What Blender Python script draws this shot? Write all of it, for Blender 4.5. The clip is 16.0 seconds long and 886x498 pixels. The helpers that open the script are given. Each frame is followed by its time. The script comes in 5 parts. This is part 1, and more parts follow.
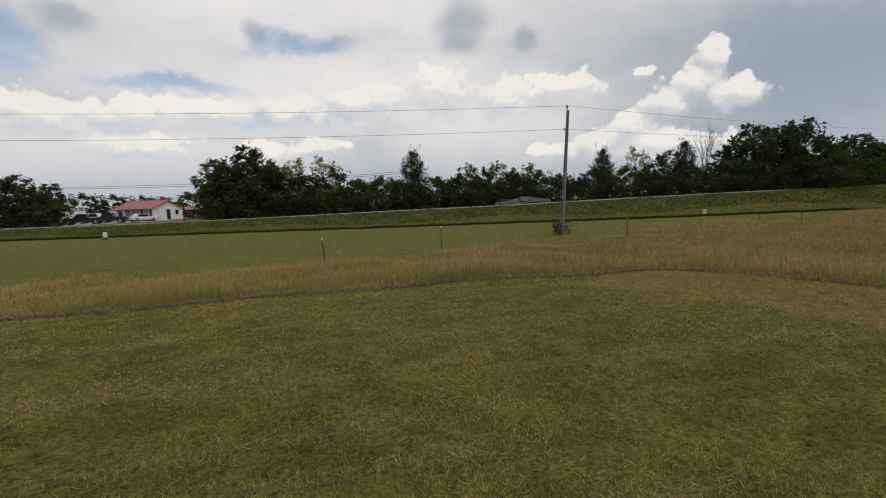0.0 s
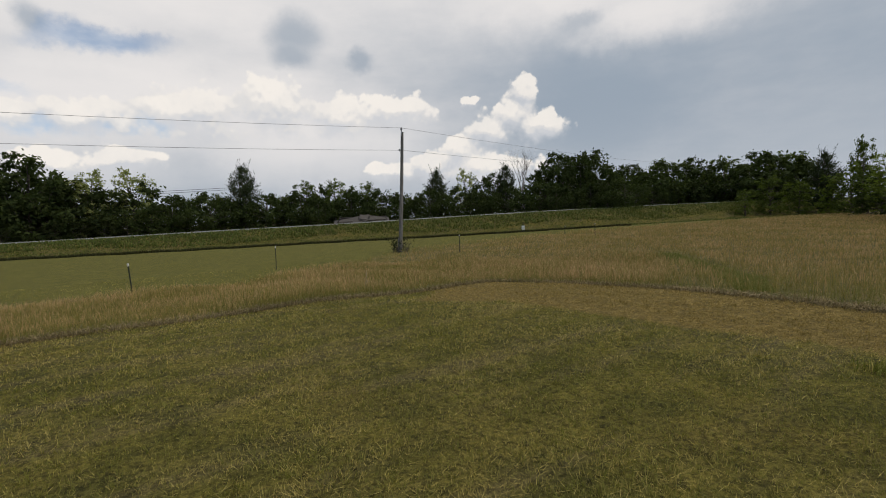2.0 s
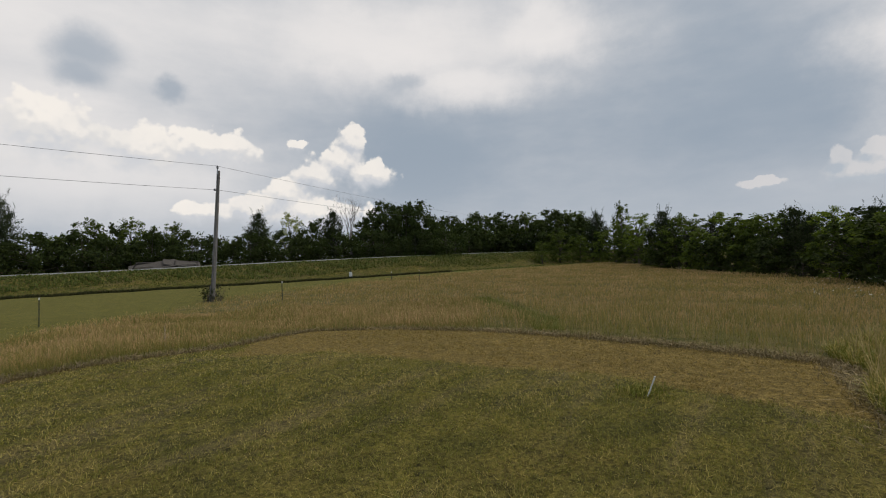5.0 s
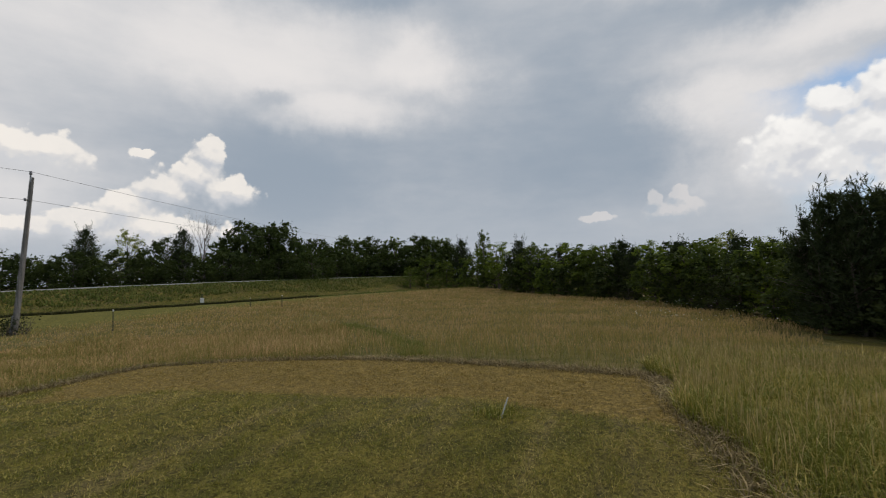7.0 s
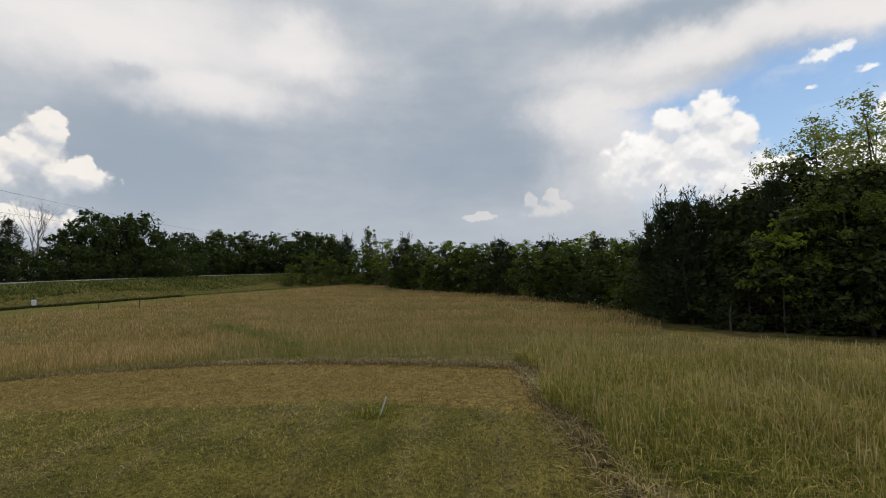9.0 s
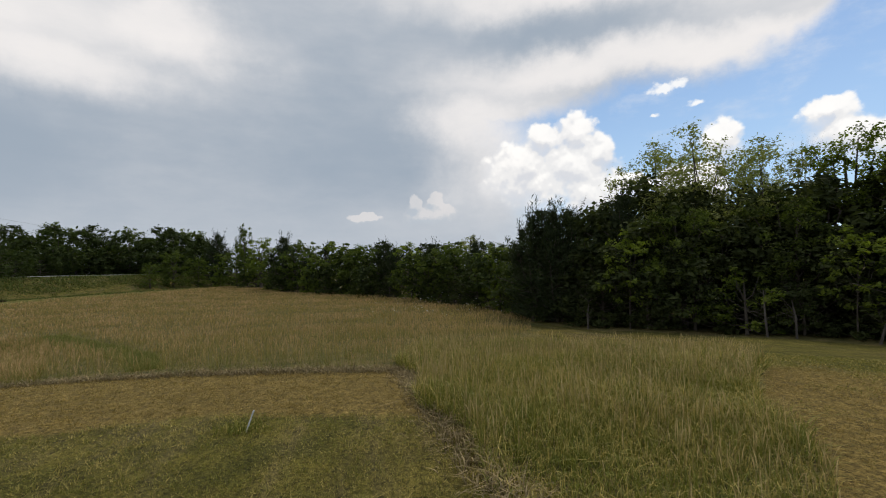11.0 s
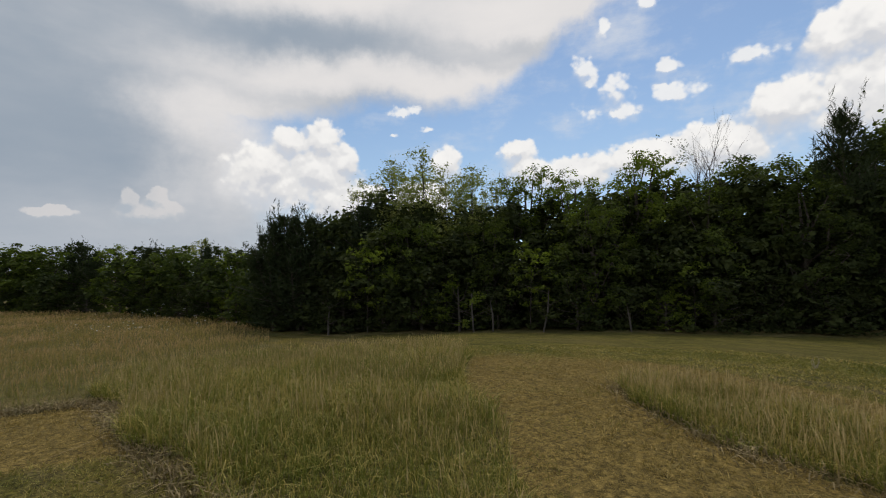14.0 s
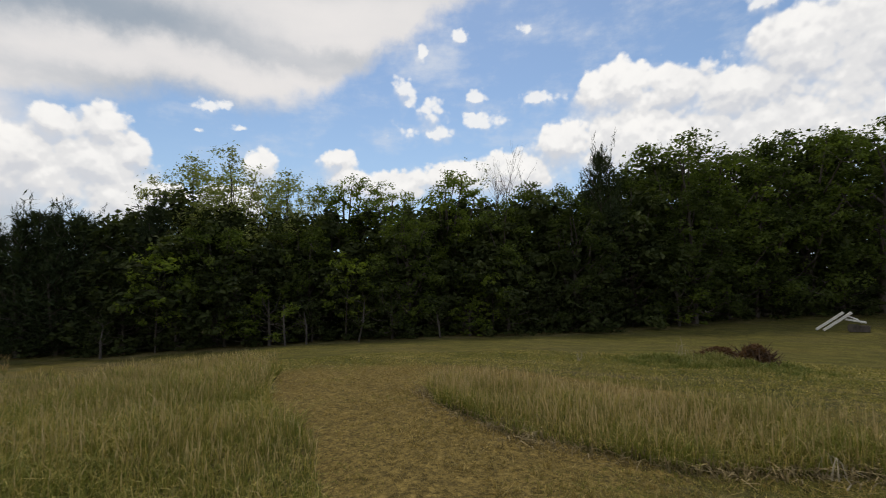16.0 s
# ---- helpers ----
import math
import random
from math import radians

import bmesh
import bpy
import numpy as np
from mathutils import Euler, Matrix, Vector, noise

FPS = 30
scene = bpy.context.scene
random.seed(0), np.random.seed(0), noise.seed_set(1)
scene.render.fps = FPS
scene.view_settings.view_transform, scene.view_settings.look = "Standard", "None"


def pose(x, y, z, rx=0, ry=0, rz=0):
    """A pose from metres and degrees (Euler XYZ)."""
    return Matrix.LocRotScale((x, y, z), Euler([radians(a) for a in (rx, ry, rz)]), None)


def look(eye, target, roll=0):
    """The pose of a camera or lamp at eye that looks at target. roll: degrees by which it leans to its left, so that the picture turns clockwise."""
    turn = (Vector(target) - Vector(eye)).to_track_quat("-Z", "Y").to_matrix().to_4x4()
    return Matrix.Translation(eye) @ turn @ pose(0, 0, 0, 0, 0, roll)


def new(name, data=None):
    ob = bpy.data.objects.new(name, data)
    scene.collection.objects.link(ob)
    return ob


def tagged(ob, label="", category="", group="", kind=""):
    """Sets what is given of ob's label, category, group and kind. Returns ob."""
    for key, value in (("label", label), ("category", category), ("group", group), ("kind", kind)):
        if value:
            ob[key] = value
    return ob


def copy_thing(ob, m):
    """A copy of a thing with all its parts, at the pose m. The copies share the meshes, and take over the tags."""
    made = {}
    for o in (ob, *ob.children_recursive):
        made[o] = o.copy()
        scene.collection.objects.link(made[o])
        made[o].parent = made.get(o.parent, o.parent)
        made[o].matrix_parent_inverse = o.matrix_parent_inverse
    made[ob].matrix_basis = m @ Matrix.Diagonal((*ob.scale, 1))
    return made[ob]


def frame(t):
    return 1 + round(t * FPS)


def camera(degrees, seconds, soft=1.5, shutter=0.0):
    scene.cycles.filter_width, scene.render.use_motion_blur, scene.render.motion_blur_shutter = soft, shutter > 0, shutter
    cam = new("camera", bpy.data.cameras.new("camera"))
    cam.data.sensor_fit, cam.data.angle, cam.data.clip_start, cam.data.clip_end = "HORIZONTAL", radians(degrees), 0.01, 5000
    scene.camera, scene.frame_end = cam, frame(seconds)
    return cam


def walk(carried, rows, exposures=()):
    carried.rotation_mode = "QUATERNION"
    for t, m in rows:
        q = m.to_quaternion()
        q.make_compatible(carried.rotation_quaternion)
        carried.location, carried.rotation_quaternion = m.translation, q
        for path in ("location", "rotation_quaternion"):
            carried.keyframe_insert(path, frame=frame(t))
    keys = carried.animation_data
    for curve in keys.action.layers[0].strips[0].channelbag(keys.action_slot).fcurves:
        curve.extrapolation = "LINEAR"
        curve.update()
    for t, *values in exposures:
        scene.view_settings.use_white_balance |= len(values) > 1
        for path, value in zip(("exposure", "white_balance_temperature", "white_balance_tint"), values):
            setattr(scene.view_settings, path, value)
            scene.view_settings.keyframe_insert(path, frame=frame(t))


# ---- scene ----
cam = camera(86.9, 16.0, soft=1.0, shutter=0.25)
# seconds, x, y, z, yaw, pitch, roll
ROWS = [
    (0.0, -0.016, -0.016, 1.514, 0.00, -5.48, 2.02),
    (0.5, 0.001, -0.019, 1.517, -5.26, -5.34, 2.22),
    (1.0, 0.017, -0.017, 1.521, -10.60, -5.16, 2.26),
    (1.5, 0.036, -0.017, 1.531, -15.98, -4.74, 2.34),
    (2.0, 0.049, -0.018, 1.531, -19.39, -4.01, 2.26),
    (2.5, 0.062, -0.019, 1.526, -22.13, -3.21, 2.11),
    (3.0, 0.078, -0.020, 1.530, -25.45, -2.61, 1.95),
    (3.5, 0.101, -0.023, 1.539, -29.00, -1.94, 1.77),
    (4.0, 0.115, -0.032, 1.545, -32.86, -0.94, 1.73),
    (6.5, 0.166, -0.084, 1.569, -51.61, 2.99, 1.37),
    (7.0, 0.181, -0.092, 1.580, -56.08, 3.53, 1.30),
    (7.5, 0.197, -0.103, 1.584, -60.54, 3.95, 1.28),
    (8.0, 0.213, -0.116, 1.592, -64.42, 3.64, 1.34),
    (10.5, 0.245, -0.201, 1.636, -79.32, 2.45, 1.30),
    (11.0, 0.244, -0.218, 1.650, -84.01, 2.65, 1.17),
    (11.5, 0.242, -0.223, 1.652, -87.18, 2.81, 1.25),
    (12.0, 0.234, -0.236, 1.651, -90.47, 2.80, 1.41),
    (12.5, 0.226, -0.252, 1.654, -96.51, 2.76, 1.40),
    (13.0, 0.212, -0.267, 1.652, -102.87, 2.96, 1.50),
    (13.5, 0.187, -0.269, 1.665, -109.00, 2.96, 1.26),
    (14.0, 0.177, -0.275, 1.669, -114.65, 2.81, 1.37),
    (14.5, 0.168, -0.287, 1.670, -119.65, 3.01, 1.45),
    (15.0, 0.178, -0.314, 1.653, -124.64, 3.20, 1.39),
    (15.5, 0.179, -0.335, 1.647, -130.73, 3.16, 1.64),
    (16.0, 0.174, -0.345, 1.645, -136.65, 3.58, 1.34),
]
walk(cam, [(t, pose(x, y, z, 90 + p, r, a)) for t, x, y, z, a, p, r in ROWS], exposures=[(0.0, -0.06), (4.0, -0.03), (7.0, -0.07), (10.5, 0.10), (12.0, 0.04), (13.5, -0.08), (14.5, -0.06), (16.0, -0.03)])

# ---------------------------------------------------------------- light
SUN_AZ, SUN_EL = 135.0, 60.0          # bearing clockwise from +y, height


class Nodes:
    """Short-hand for node trees."""

    def __init__(self, tree):
        self.tree = tree
        tree.nodes.clear()

    def add(self, kind, **values):
        n = self.tree.nodes.new(kind)
        for key, value in values.items():
            n.inputs[key.replace("_", " ")].default_value = value
        return n

    def link(self, a, b):
        self.tree.links.new(a, b)

    def put(self, socket, value):
        if isinstance(value, bpy.types.NodeSocket):
            self.tree.links.new(value, socket)
        elif isinstance(value, tuple) and len(value) == 3 and socket.type == "RGBA":
            socket.default_value = (*value, 1.0)
        else:
            socket.default_value = value

    def math(self, op, a, b=0.0, c=0.0, clamp=False):
        n = self.tree.nodes.new("ShaderNodeMath")
        n.operation, n.use_clamp = op, clamp
        for i, v in enumerate((a, b, c)):
            self.put(n.inputs[i], v)
        return n.outputs[0]

    def step(self, value, low, high, out_low=0.0, out_high=1.0):
        n = self.tree.nodes.new("ShaderNodeMapRange")
        n.interpolation_type = "SMOOTHSTEP"
        for i, v in enumerate((value, low, high, out_low, out_high)):
            self.put(n.inputs[i], v)
        return n.outputs[0]

    def mix(self, factor, a, b, blend="MIX"):
        n = self.tree.nodes.new("ShaderNodeMix")
        n.data_type, n.blend_type = "RGBA", blend
        self.put(n.inputs[0], factor)
        self.put(n.inputs[6], a)
        self.put(n.inputs[7], b)
        return n.outputs[2]

    def noise(self, vector, scale, detail=4.0, rough=0.55, colour=False):
        n = self.tree.nodes.new("ShaderNodeTexNoise")
        if vector is not None:
            self.link(vector, n.inputs["Vector"])
        n.inputs["Scale"].default_value, n.inputs["Detail"].default_value, n.inputs["Roughness"].default_value = scale, detail, rough
        return n.outputs[1 if colour else 0]


def make_sky():
    world = bpy.data.worlds.new("sky")
    scene.world = world
    world.use_nodes = True
    k = Nodes(world.node_tree)
    clear = k.add("ShaderNodeTexSky")
    clear.sky_type, clear.sun_disc = "NISHITA", False
    clear.sun_elevation, clear.sun_rotation = radians(SUN_EL), radians(SUN_AZ)
    clear.air_density, clear.dust_density, clear.ozone_density = 1.0, 0.4, 1.5
    way = k.add("ShaderNodeTexCoord").outputs["Generated"]
    xyz = k.add("ShaderNodeSeparateXYZ")
    k.link(way, xyz.inputs[0])
    x, y, z = xyz.outputs
    c60, s60 = math.cos(radians(60)), math.sin(radians(60))
    along = k.math("ADD", k.math("MULTIPLY", x, s60), k.math("MULTIPLY", y, c60))
    across = k.math("SUBTRACT", k.math("MULTIPLY", x, c60), k.math("MULTIPLY", y, s60))
    bearing = k.math("ADD", k.math("MULTIPLY", k.math("ARCTAN2", across, along), 57.2958), 60.0)
    height = k.math("MULTIPLY", k.math("ARCSINE", z), 57.2958)
    # ---- cloud coordinates: bearing and height in degrees, stirred by noise at several scales
    def split(colour):
        n = k.add("ShaderNodeSeparateColor")
        k.link(colour, n.inputs[0])
        return n.outputs

    def vec(op, a, b=None, c=None):
        n = k.add("ShaderNodeVectorMath")
        n.operation = op
        for i, v in enumerate((a, b, c)):
            if v is not None:
                k.put(n.inputs[i], v)
        return n.outputs["Value" if op == "LENGTH" else "Vector"]

    def joined(a, b):
        n = k.add("ShaderNodeCombineXYZ")
        k.put(n.inputs[0], a)
        k.put(n.inputs[1], b)
        return n.outputs[0]

    def cells(vector, scale):
        """Rounded lumps: 1 in the middle of each, falling to its rim."""
        n = k.add("ShaderNodeTexVoronoi", Scale=scale)
        n.feature = "SMOOTH_F1"
        n.inputs["Smoothness"].default_value, n.inputs["Detail"].default_value, n.inputs["Roughness"].default_value = 0.35, 2.0, 0.55
        k.link(vector, n.inputs["Vector"])
        return k.math("SUBTRACT", 1.0, n.outputs["Distance"])

    flat = joined(bearing, height)
    billow, puff = k.noise(way, 6.0, 2.0, 0.5, True), k.noise(way, 20.0, 6.0, 0.62, True)
    wisp = k.noise(way, 5.0, 7.0, 0.62, True)
    fine = k.noise(way, 11.0, 8.0, 0.62)
    flat_map = k.add("ShaderNodeMapping", Scale=(1.0, 1.0, 3.0))
    k.link(way, flat_map.inputs[0])
    streak, streak_fine = k.noise(flat_map.outputs[0], 2.4, 7.0, 0.55), k.noise(flat_map.outputs[0], 7.0, 7.0, 0.6)

    def stirred(field, reach_u, reach_v, start):
        moved = vec("MULTIPLY", vec("SUBTRACT", field, (0.5, 0.5, 0.5)), (reach_u, reach_v, 0.0))
        return vec("ADD", start, moved)

    crisp = stirred(puff, 2.2, 2.0, stirred(billow, 2.4, 2.0, flat))
    loose = stirred(wisp, 15.0, 7.5, flat)
    loose_xyz = k.add("ShaderNodeSeparateXYZ")
    k.link(loose, loose_xyz.inputs[0])
    u_loose, v_loose = loose_xyz.outputs[0], loose_xyz.outputs[1]

    def union(blobs, where, blend=0.3):
        """Positive inside a heap of ovals (bearing, height, half width, half height), the more the deeper."""
        nearest = None
        for az, el, wide, high in blobs:
            d = vec("LENGTH", vec("MULTIPLY_ADD", where, (1 / wide, 1 / high, 0.0), (-az / wide, -el / high, 0.0)))
            nearest = d if nearest is None else k.math("SMOOTH_MIN", nearest, d, blend)
        return k.math("SUBTRACT", 1.0, nearest)

    # ---- the high grey deck: all of the north and east, its ragged rim climbing to the south
    rim_line = k.math("ADD", k.math("MULTIPLY_ADD", u_loose, 0.12, 6.6), k.math("MULTIPLY", k.math("MAXIMUM", k.math("SUBTRACT", u_loose, 121.0), 0.0), 0.36))
    rim = k.math("SUBTRACT", v_loose, rim_line)
    layer = k.math("MAXIMUM", k.step(rim, -1.2, 1.6), k.step(u_loose, 100.0, 89.0))
    torn = k.step(union([(-42, 15.5, 3.2, 3.6), (-16, 17.6, 7, 1.3), (-20, 10.6, 5, 1.2), (-13, 10.6, 4, 1.0), (-30, 13.2, 8, 0.8), (-47, 14, 4, 4)], loose), -0.3, 0.7)
    layer = k.math("MULTIPLY", layer, k.math("SUBTRACT", 1.0, k.math("MULTIPLY", torn, 0.75)))
    bright = k.step(union([(-14, 24, 34, 8), (-14, 13, 26, 6), (-36, 7, 22, 4), (4, 9, 14, 5), (34, 25, 22, 5.0), (53, 25.0, 8, 3.2), (45, 20.5, 9, 3.0), (112, 22.4, 24, 2.2), (97, 13, 11, 7), (90, 17.5, 7, 4), (128, 29, 22, 4.5), (100, 31, 20, 3)], loose), -0.75, 0.9)
    dim = k.step(union([(48.5, 31.5, 8, 1.8), (102, 26.2, 11, 2.0), (75, 15, 13, 8), (38, 11.5, 10, 6), (36, 20.6, 3, 1.0), (126, 26.0, 7, 1.0)], loose), -0.6, 0.9)
    blots = k.step(union([(3.1, 20.4, 3.4, 2.6), (2.6, 18.4, 2.6, 1.6), (10.1, 18.2, 1.7, 1.2), (-37.6, 18.2, 2.6, 1.5), (-20.5, 18.6, 1.5, 1.6)], crisp), -0.25, 0.75)
    light = k.math("ADD", k.math("MULTIPLY", bright, 0.90), k.math("MULTIPLY", k.math("SUBTRACT", streak, 0.46), 0.75))
    light = k.math("ADD", light, k.math("MULTIPLY", k.math("SUBTRACT", streak_fine, 0.5), 0.40))
    light = k.step(k.math("SUBTRACT", light, k.math("MULTIPLY", dim, 0.34)), -0.42, 1.12)
    light = k.math("MULTIPLY", light, k.math("SUBTRACT", 1.0, k.math("MULTIPLY", blots, 0.72)))
    grey = k.mix(light, (0.325, 0.385, 0.460), (0.84, 0.810, 0.795))
    low = k.step(height, 13.0, 0.0)
    grey = k.mix(k.math("MULTIPLY", low, 0.55), grey, (0.46, 0.505, 0.565))
    # ---- heaped clouds: lumpy heads lit from above, fading softly below
    NORTH = [(-40, 9.6, 4.5, 2.2), (-33, 10.3, 6, 1.7), (-25, 10.8, 5, 1.4), (-17, 11.0, 5, 1.8), (-8, 12.4, 5.5, 2.7), (0, 13.1, 4.6, 3.0), (7.2, 12.2, 4.0, 2.1),
             (14.5, 12.7, 4.0, 1.6), (-20, 6.9, 2.8, 1.2), (-14.5, 7.0, 3.2, 1.3), (-33, 7.0, 6, 1.6),
             (29.6, 14.3, 1.6, 1.9), (28.4, 11.8, 2.6, 2.0), (31.8, 10.4, 2.8, 1.5), (25.4, 9.8, 2.8, 2.0), (21.8, 7.7, 3.0, 2.0), (18.0, 6.4, 3.0, 1.6), (14.0, 5.5, 2.8, 1.1),
             (11.8, 5.6, 1.6, 0.7), (25.0, 5.8, 6, 1.8), (23.1, 13.5, 1.2, 0.7)]
    EAST = [(74.7, 6.5, 2.0, 0.55), (82.6, 7.2, 3.0, 1.2), (80.9, 8.5, 1.0, 1.1), (83.2, 8.9, 1.0, 1.0)]
    SOUTH = [(96.4, 15.3, 1.8, 1.6), (100.4, 15.8, 2.3, 2.3), (102.8, 13.3, 2.0, 1.9), (100.0, 12.0, 4.4, 3.6), (94.5, 11.5, 5.0, 3.2), (102, 8.8, 4.5, 2.8), (106, 9.2, 1.9, 1.5), (112, 8.5, 4, 2.6),
             (115.2, 13.3, 2.1, 1.8), (124.3, 14.2, 2.6, 1.3), (125.4, 12.0, 1.9, 2.5), 
             (158.6, 20.7, 3.2, 2.7), (155.3, 20.3, 1.9, 2.2), (164.5, 19.6, 3.6, 2.7), (151.6, 15.6, 3.2, 2.0), (170, 18.3, 5.0, 2.7),
             (175, 20.6, 4.0, 4.4), (181, 20, 5, 6), (161, 15, 9, 4), (146, 12.6, 5, 2.4), (138, 12, 5, 2), (131, 11, 5, 2), (189, 16, 8, 6), (173, 13, 10, 5)]
    SCRAPS = [(109.5, 19.2, 1.7, 0.7), (111.2, 19.5, 1.0, 0.5), (113.0, 17.3, 1.5, 0.5), (108.2, 16.8, 0.9, 0.35), (132.4, 22.7, 1.6, 1.2), (132.8, 21.0, 1.6, 1.2), (135.4, 20.0, 2.4, 1.9), (136, 17.7, 4.2, 1.1),
              (141.0, 21.3, 1.7, 1.0), (141.8, 18.4, 3.0, 1.3), (149.0, 20.7, 2.8, 1.1), (147.8, 28.2, 1.1, 0.9), (139.9, 27.8, 1.3, 0.8), (173, 25.5, 3.0, 1.4), (134.5, 26.2, 0.8, 1.2)]
    lumps_here = cells(way, 26.0)
    lumps = k.math("ADD", k.math("MULTIPLY", lumps_here, 0.6), k.math("MULTIPLY", k.math("SUBTRACT", fine, 0.5), 0.9))
    relief = k.math("MULTIPLY", k.math("SUBTRACT", lumps_here, cells(vec("ADD", way, (0.0, 0.0, 0.011)), 26.0)), 0.6)

    def heap(blobs, rough, soft=1.0):
        """Cover and light of one heap of clouds."""
        lump = k.math("MULTIPLY", k.math("SUBTRACT", lumps, 0.16), rough)
        body = union(blobs, crisp, 0.6)
        here = k.math("ADD", k.math("ADD", body, 0.14), lump)
        lift = k.math("SUBTRACT", body, union(blobs, vec("ADD", crisp, (0.25, 1.1, 0.0)), 0.6))
        lift = k.math("ADD", lift, relief)
        rim_from = k.step(lift, 0.25, -0.35, -0.10, -0.50)
        return k.step(here, rim_from, k.math("ADD", rim_from, k.step(lift, 0.25, -0.35, 0.26 * soft, 1.0 * soft))), k.step(lift, -0.45, 0.42)

    def heap_colour(parts, shadow, mid, lit):
        cover, up = parts
        tone = k.math("ADD", k.math("MULTIPLY", up, 0.85), k.math("MULTIPLY", k.math("SUBTRACT", fine, 0.5), 1.0))
        low_tone = k.mix(k.step(tone, -0.1, 0.40), shadow, mid)
        return k.mix(k.step(tone, 0.40, 1.0), low_tone, lit)

    north, east, south, scraps = heap(NORTH, 1.1), heap(EAST, 0.8), heap(SOUTH, 0.75, 1.1), heap(SCRAPS, 2.0, 2.3)
    soft_white = heap_colour(north, (0.63, 0.645, 0.68), (0.75, 0.735, 0.725), (0.95, 0.895, 0.83))
    faint = heap_colour(east, (0.47, 0.52, 0.58), (0.60, 0.61, 0.63), (0.74, 0.71, 0.70))
    white = heap_colour(south, (0.66, 0.67, 0.705), (0.81, 0.80, 0.795), (1.0, 0.975, 0.94))
    ragged = heap_colour(scraps, (0.70, 0.72, 0.76), (0.84, 0.84, 0.845), (0.97, 0.96, 0.94))
    veil = k.step(k.math("ADD", k.math("MULTIPLY", streak_fine, 0.7), k.math("MULTIPLY", fine, 0.5)), 0.55, 0.90)
    blue = k.mix(1.0, clear.outputs[0], (0.112, 0.116, 0.116), "MULTIPLY")
    haze = k.mix(k.math("MULTIPLY", k.step(height, 24.0, 2.0), 0.55), blue, (0.40, 0.56, 0.78))
    haze = k.mix(k.math("MULTIPLY", veil, 0.7), haze, (0.72, 0.75, 0.80))
    sky = k.mix(layer, haze, grey)
    sky = k.mix(k.math("MULTIPLY", east[0], 0.7), sky, faint)
    sky = k.mix(k.math("MULTIPLY", scraps[0], 0.88), sky, ragged)
    sky = k.mix(k.math("MULTIPLY", north[0], 0.92), sky, soft_white)
    sky = k.mix(k.math("MULTIPLY", south[0], 0.96), sky, white)
    back = k.add("ShaderNodeBackground", Strength=1.0)
    k.link(sky, back.inputs[0])
    out = k.add("ShaderNodeOutputWorld")
    k.link(back.outputs[0], out.inputs[0])


make_sky()
sun_data = bpy.data.lights.new("sun", "SUN")
sun_data.energy, sun_data.angle, sun_data.color = 1.45, radians(12), (1.0, 0.90, 0.74)
sun = new("sun", sun_data)
sun.matrix_world = look((40 * math.sin(radians(SUN_AZ)), 40 * math.cos(radians(SUN_AZ)), 40 * math.tan(radians(SUN_EL))), (0, 0, 0))

# ---------------------------------------------------------------- materials


def material(name):
    m = bpy.data.materials.new(name)
    m.use_nodes = True
    k = Nodes(m.node_tree)
    out = k.add("ShaderNodeOutputMaterial")
    s = k.add("ShaderNodeBsdfPrincipled", Roughness=0.8)
    s.inputs["Specular IOR Level"].default_value = 0.25
    k.link(s.outputs[0], out.inputs[0])
    return m, k, s, out


def bumped(k, s, value, strength, distance):
    n = k.add("ShaderNodeBump", Strength=strength, Distance=distance)
    k.link(value, n.inputs["Height"])
    k.link(n.outputs[0], s.inputs["Normal"])


def place_of(k):
    return k.add("ShaderNodeTexCoord").outputs["Object"]


def leaf_material(name, dark, fair, through_light=0.3, fleck=None):
    m, k, s, out = material(name)
    island = k.add("ShaderNodeNewGeometry").outputs["Random Per Island"]
    body = k.add("ShaderNodeObjectInfo").outputs["Random"]
    clump = k.noise(place_of(k), 0.9, 3.0)
    mix = k.math("ADD", k.math("MULTIPLY", island, 0.55), k.math("MULTIPLY", k.step(clump, 0.35, 0.7), 0.6), clamp=True)
    colour = k.mix(mix, dark, fair)
    if fleck:
        colour = k.mix(k.step(island, 0.86, 0.93), colour, fleck)
    colour = k.mix(k.math("MULTIPLY", body, 0.35), colour, (dark[0] * 0.9, dark[1] * 0.8, dark[2] * 0.9))
    k.link(colour, s.inputs["Base Color"])
    s.inputs["Roughness"].default_value = 0.75
    s.inputs["Specular IOR Level"].default_value = 0.12
    t = k.add("ShaderNodeBsdfTranslucent")
    k.link(k.mix(1.0, colour, (1.1, 1.25, 0.5), "MULTIPLY"), t.inputs[0])
    both = k.add("ShaderNodeMixShader", Fac=through_light)
    k.link(s.outputs[0], both.inputs[1])
    k.link(t.outputs[0], both.inputs[2])
    k.link(both.outputs[0], out.inputs[0])
    return m


def mower_bands(k):
    """Long uneven streaks along the mower's passes."""
    turned = k.add("ShaderNodeMapping", Rotation=(0, 0, radians(-15)))
    k.link(place_of(k), turned.inputs[0])
    drawn = k.add("ShaderNodeMapping", Scale=(0.22, 1.5, 1.0))
    k.link(turned.outputs[0], drawn.inputs[0])
    return k.noise(drawn.outputs[0], 1.0, 5.0, 0.65)


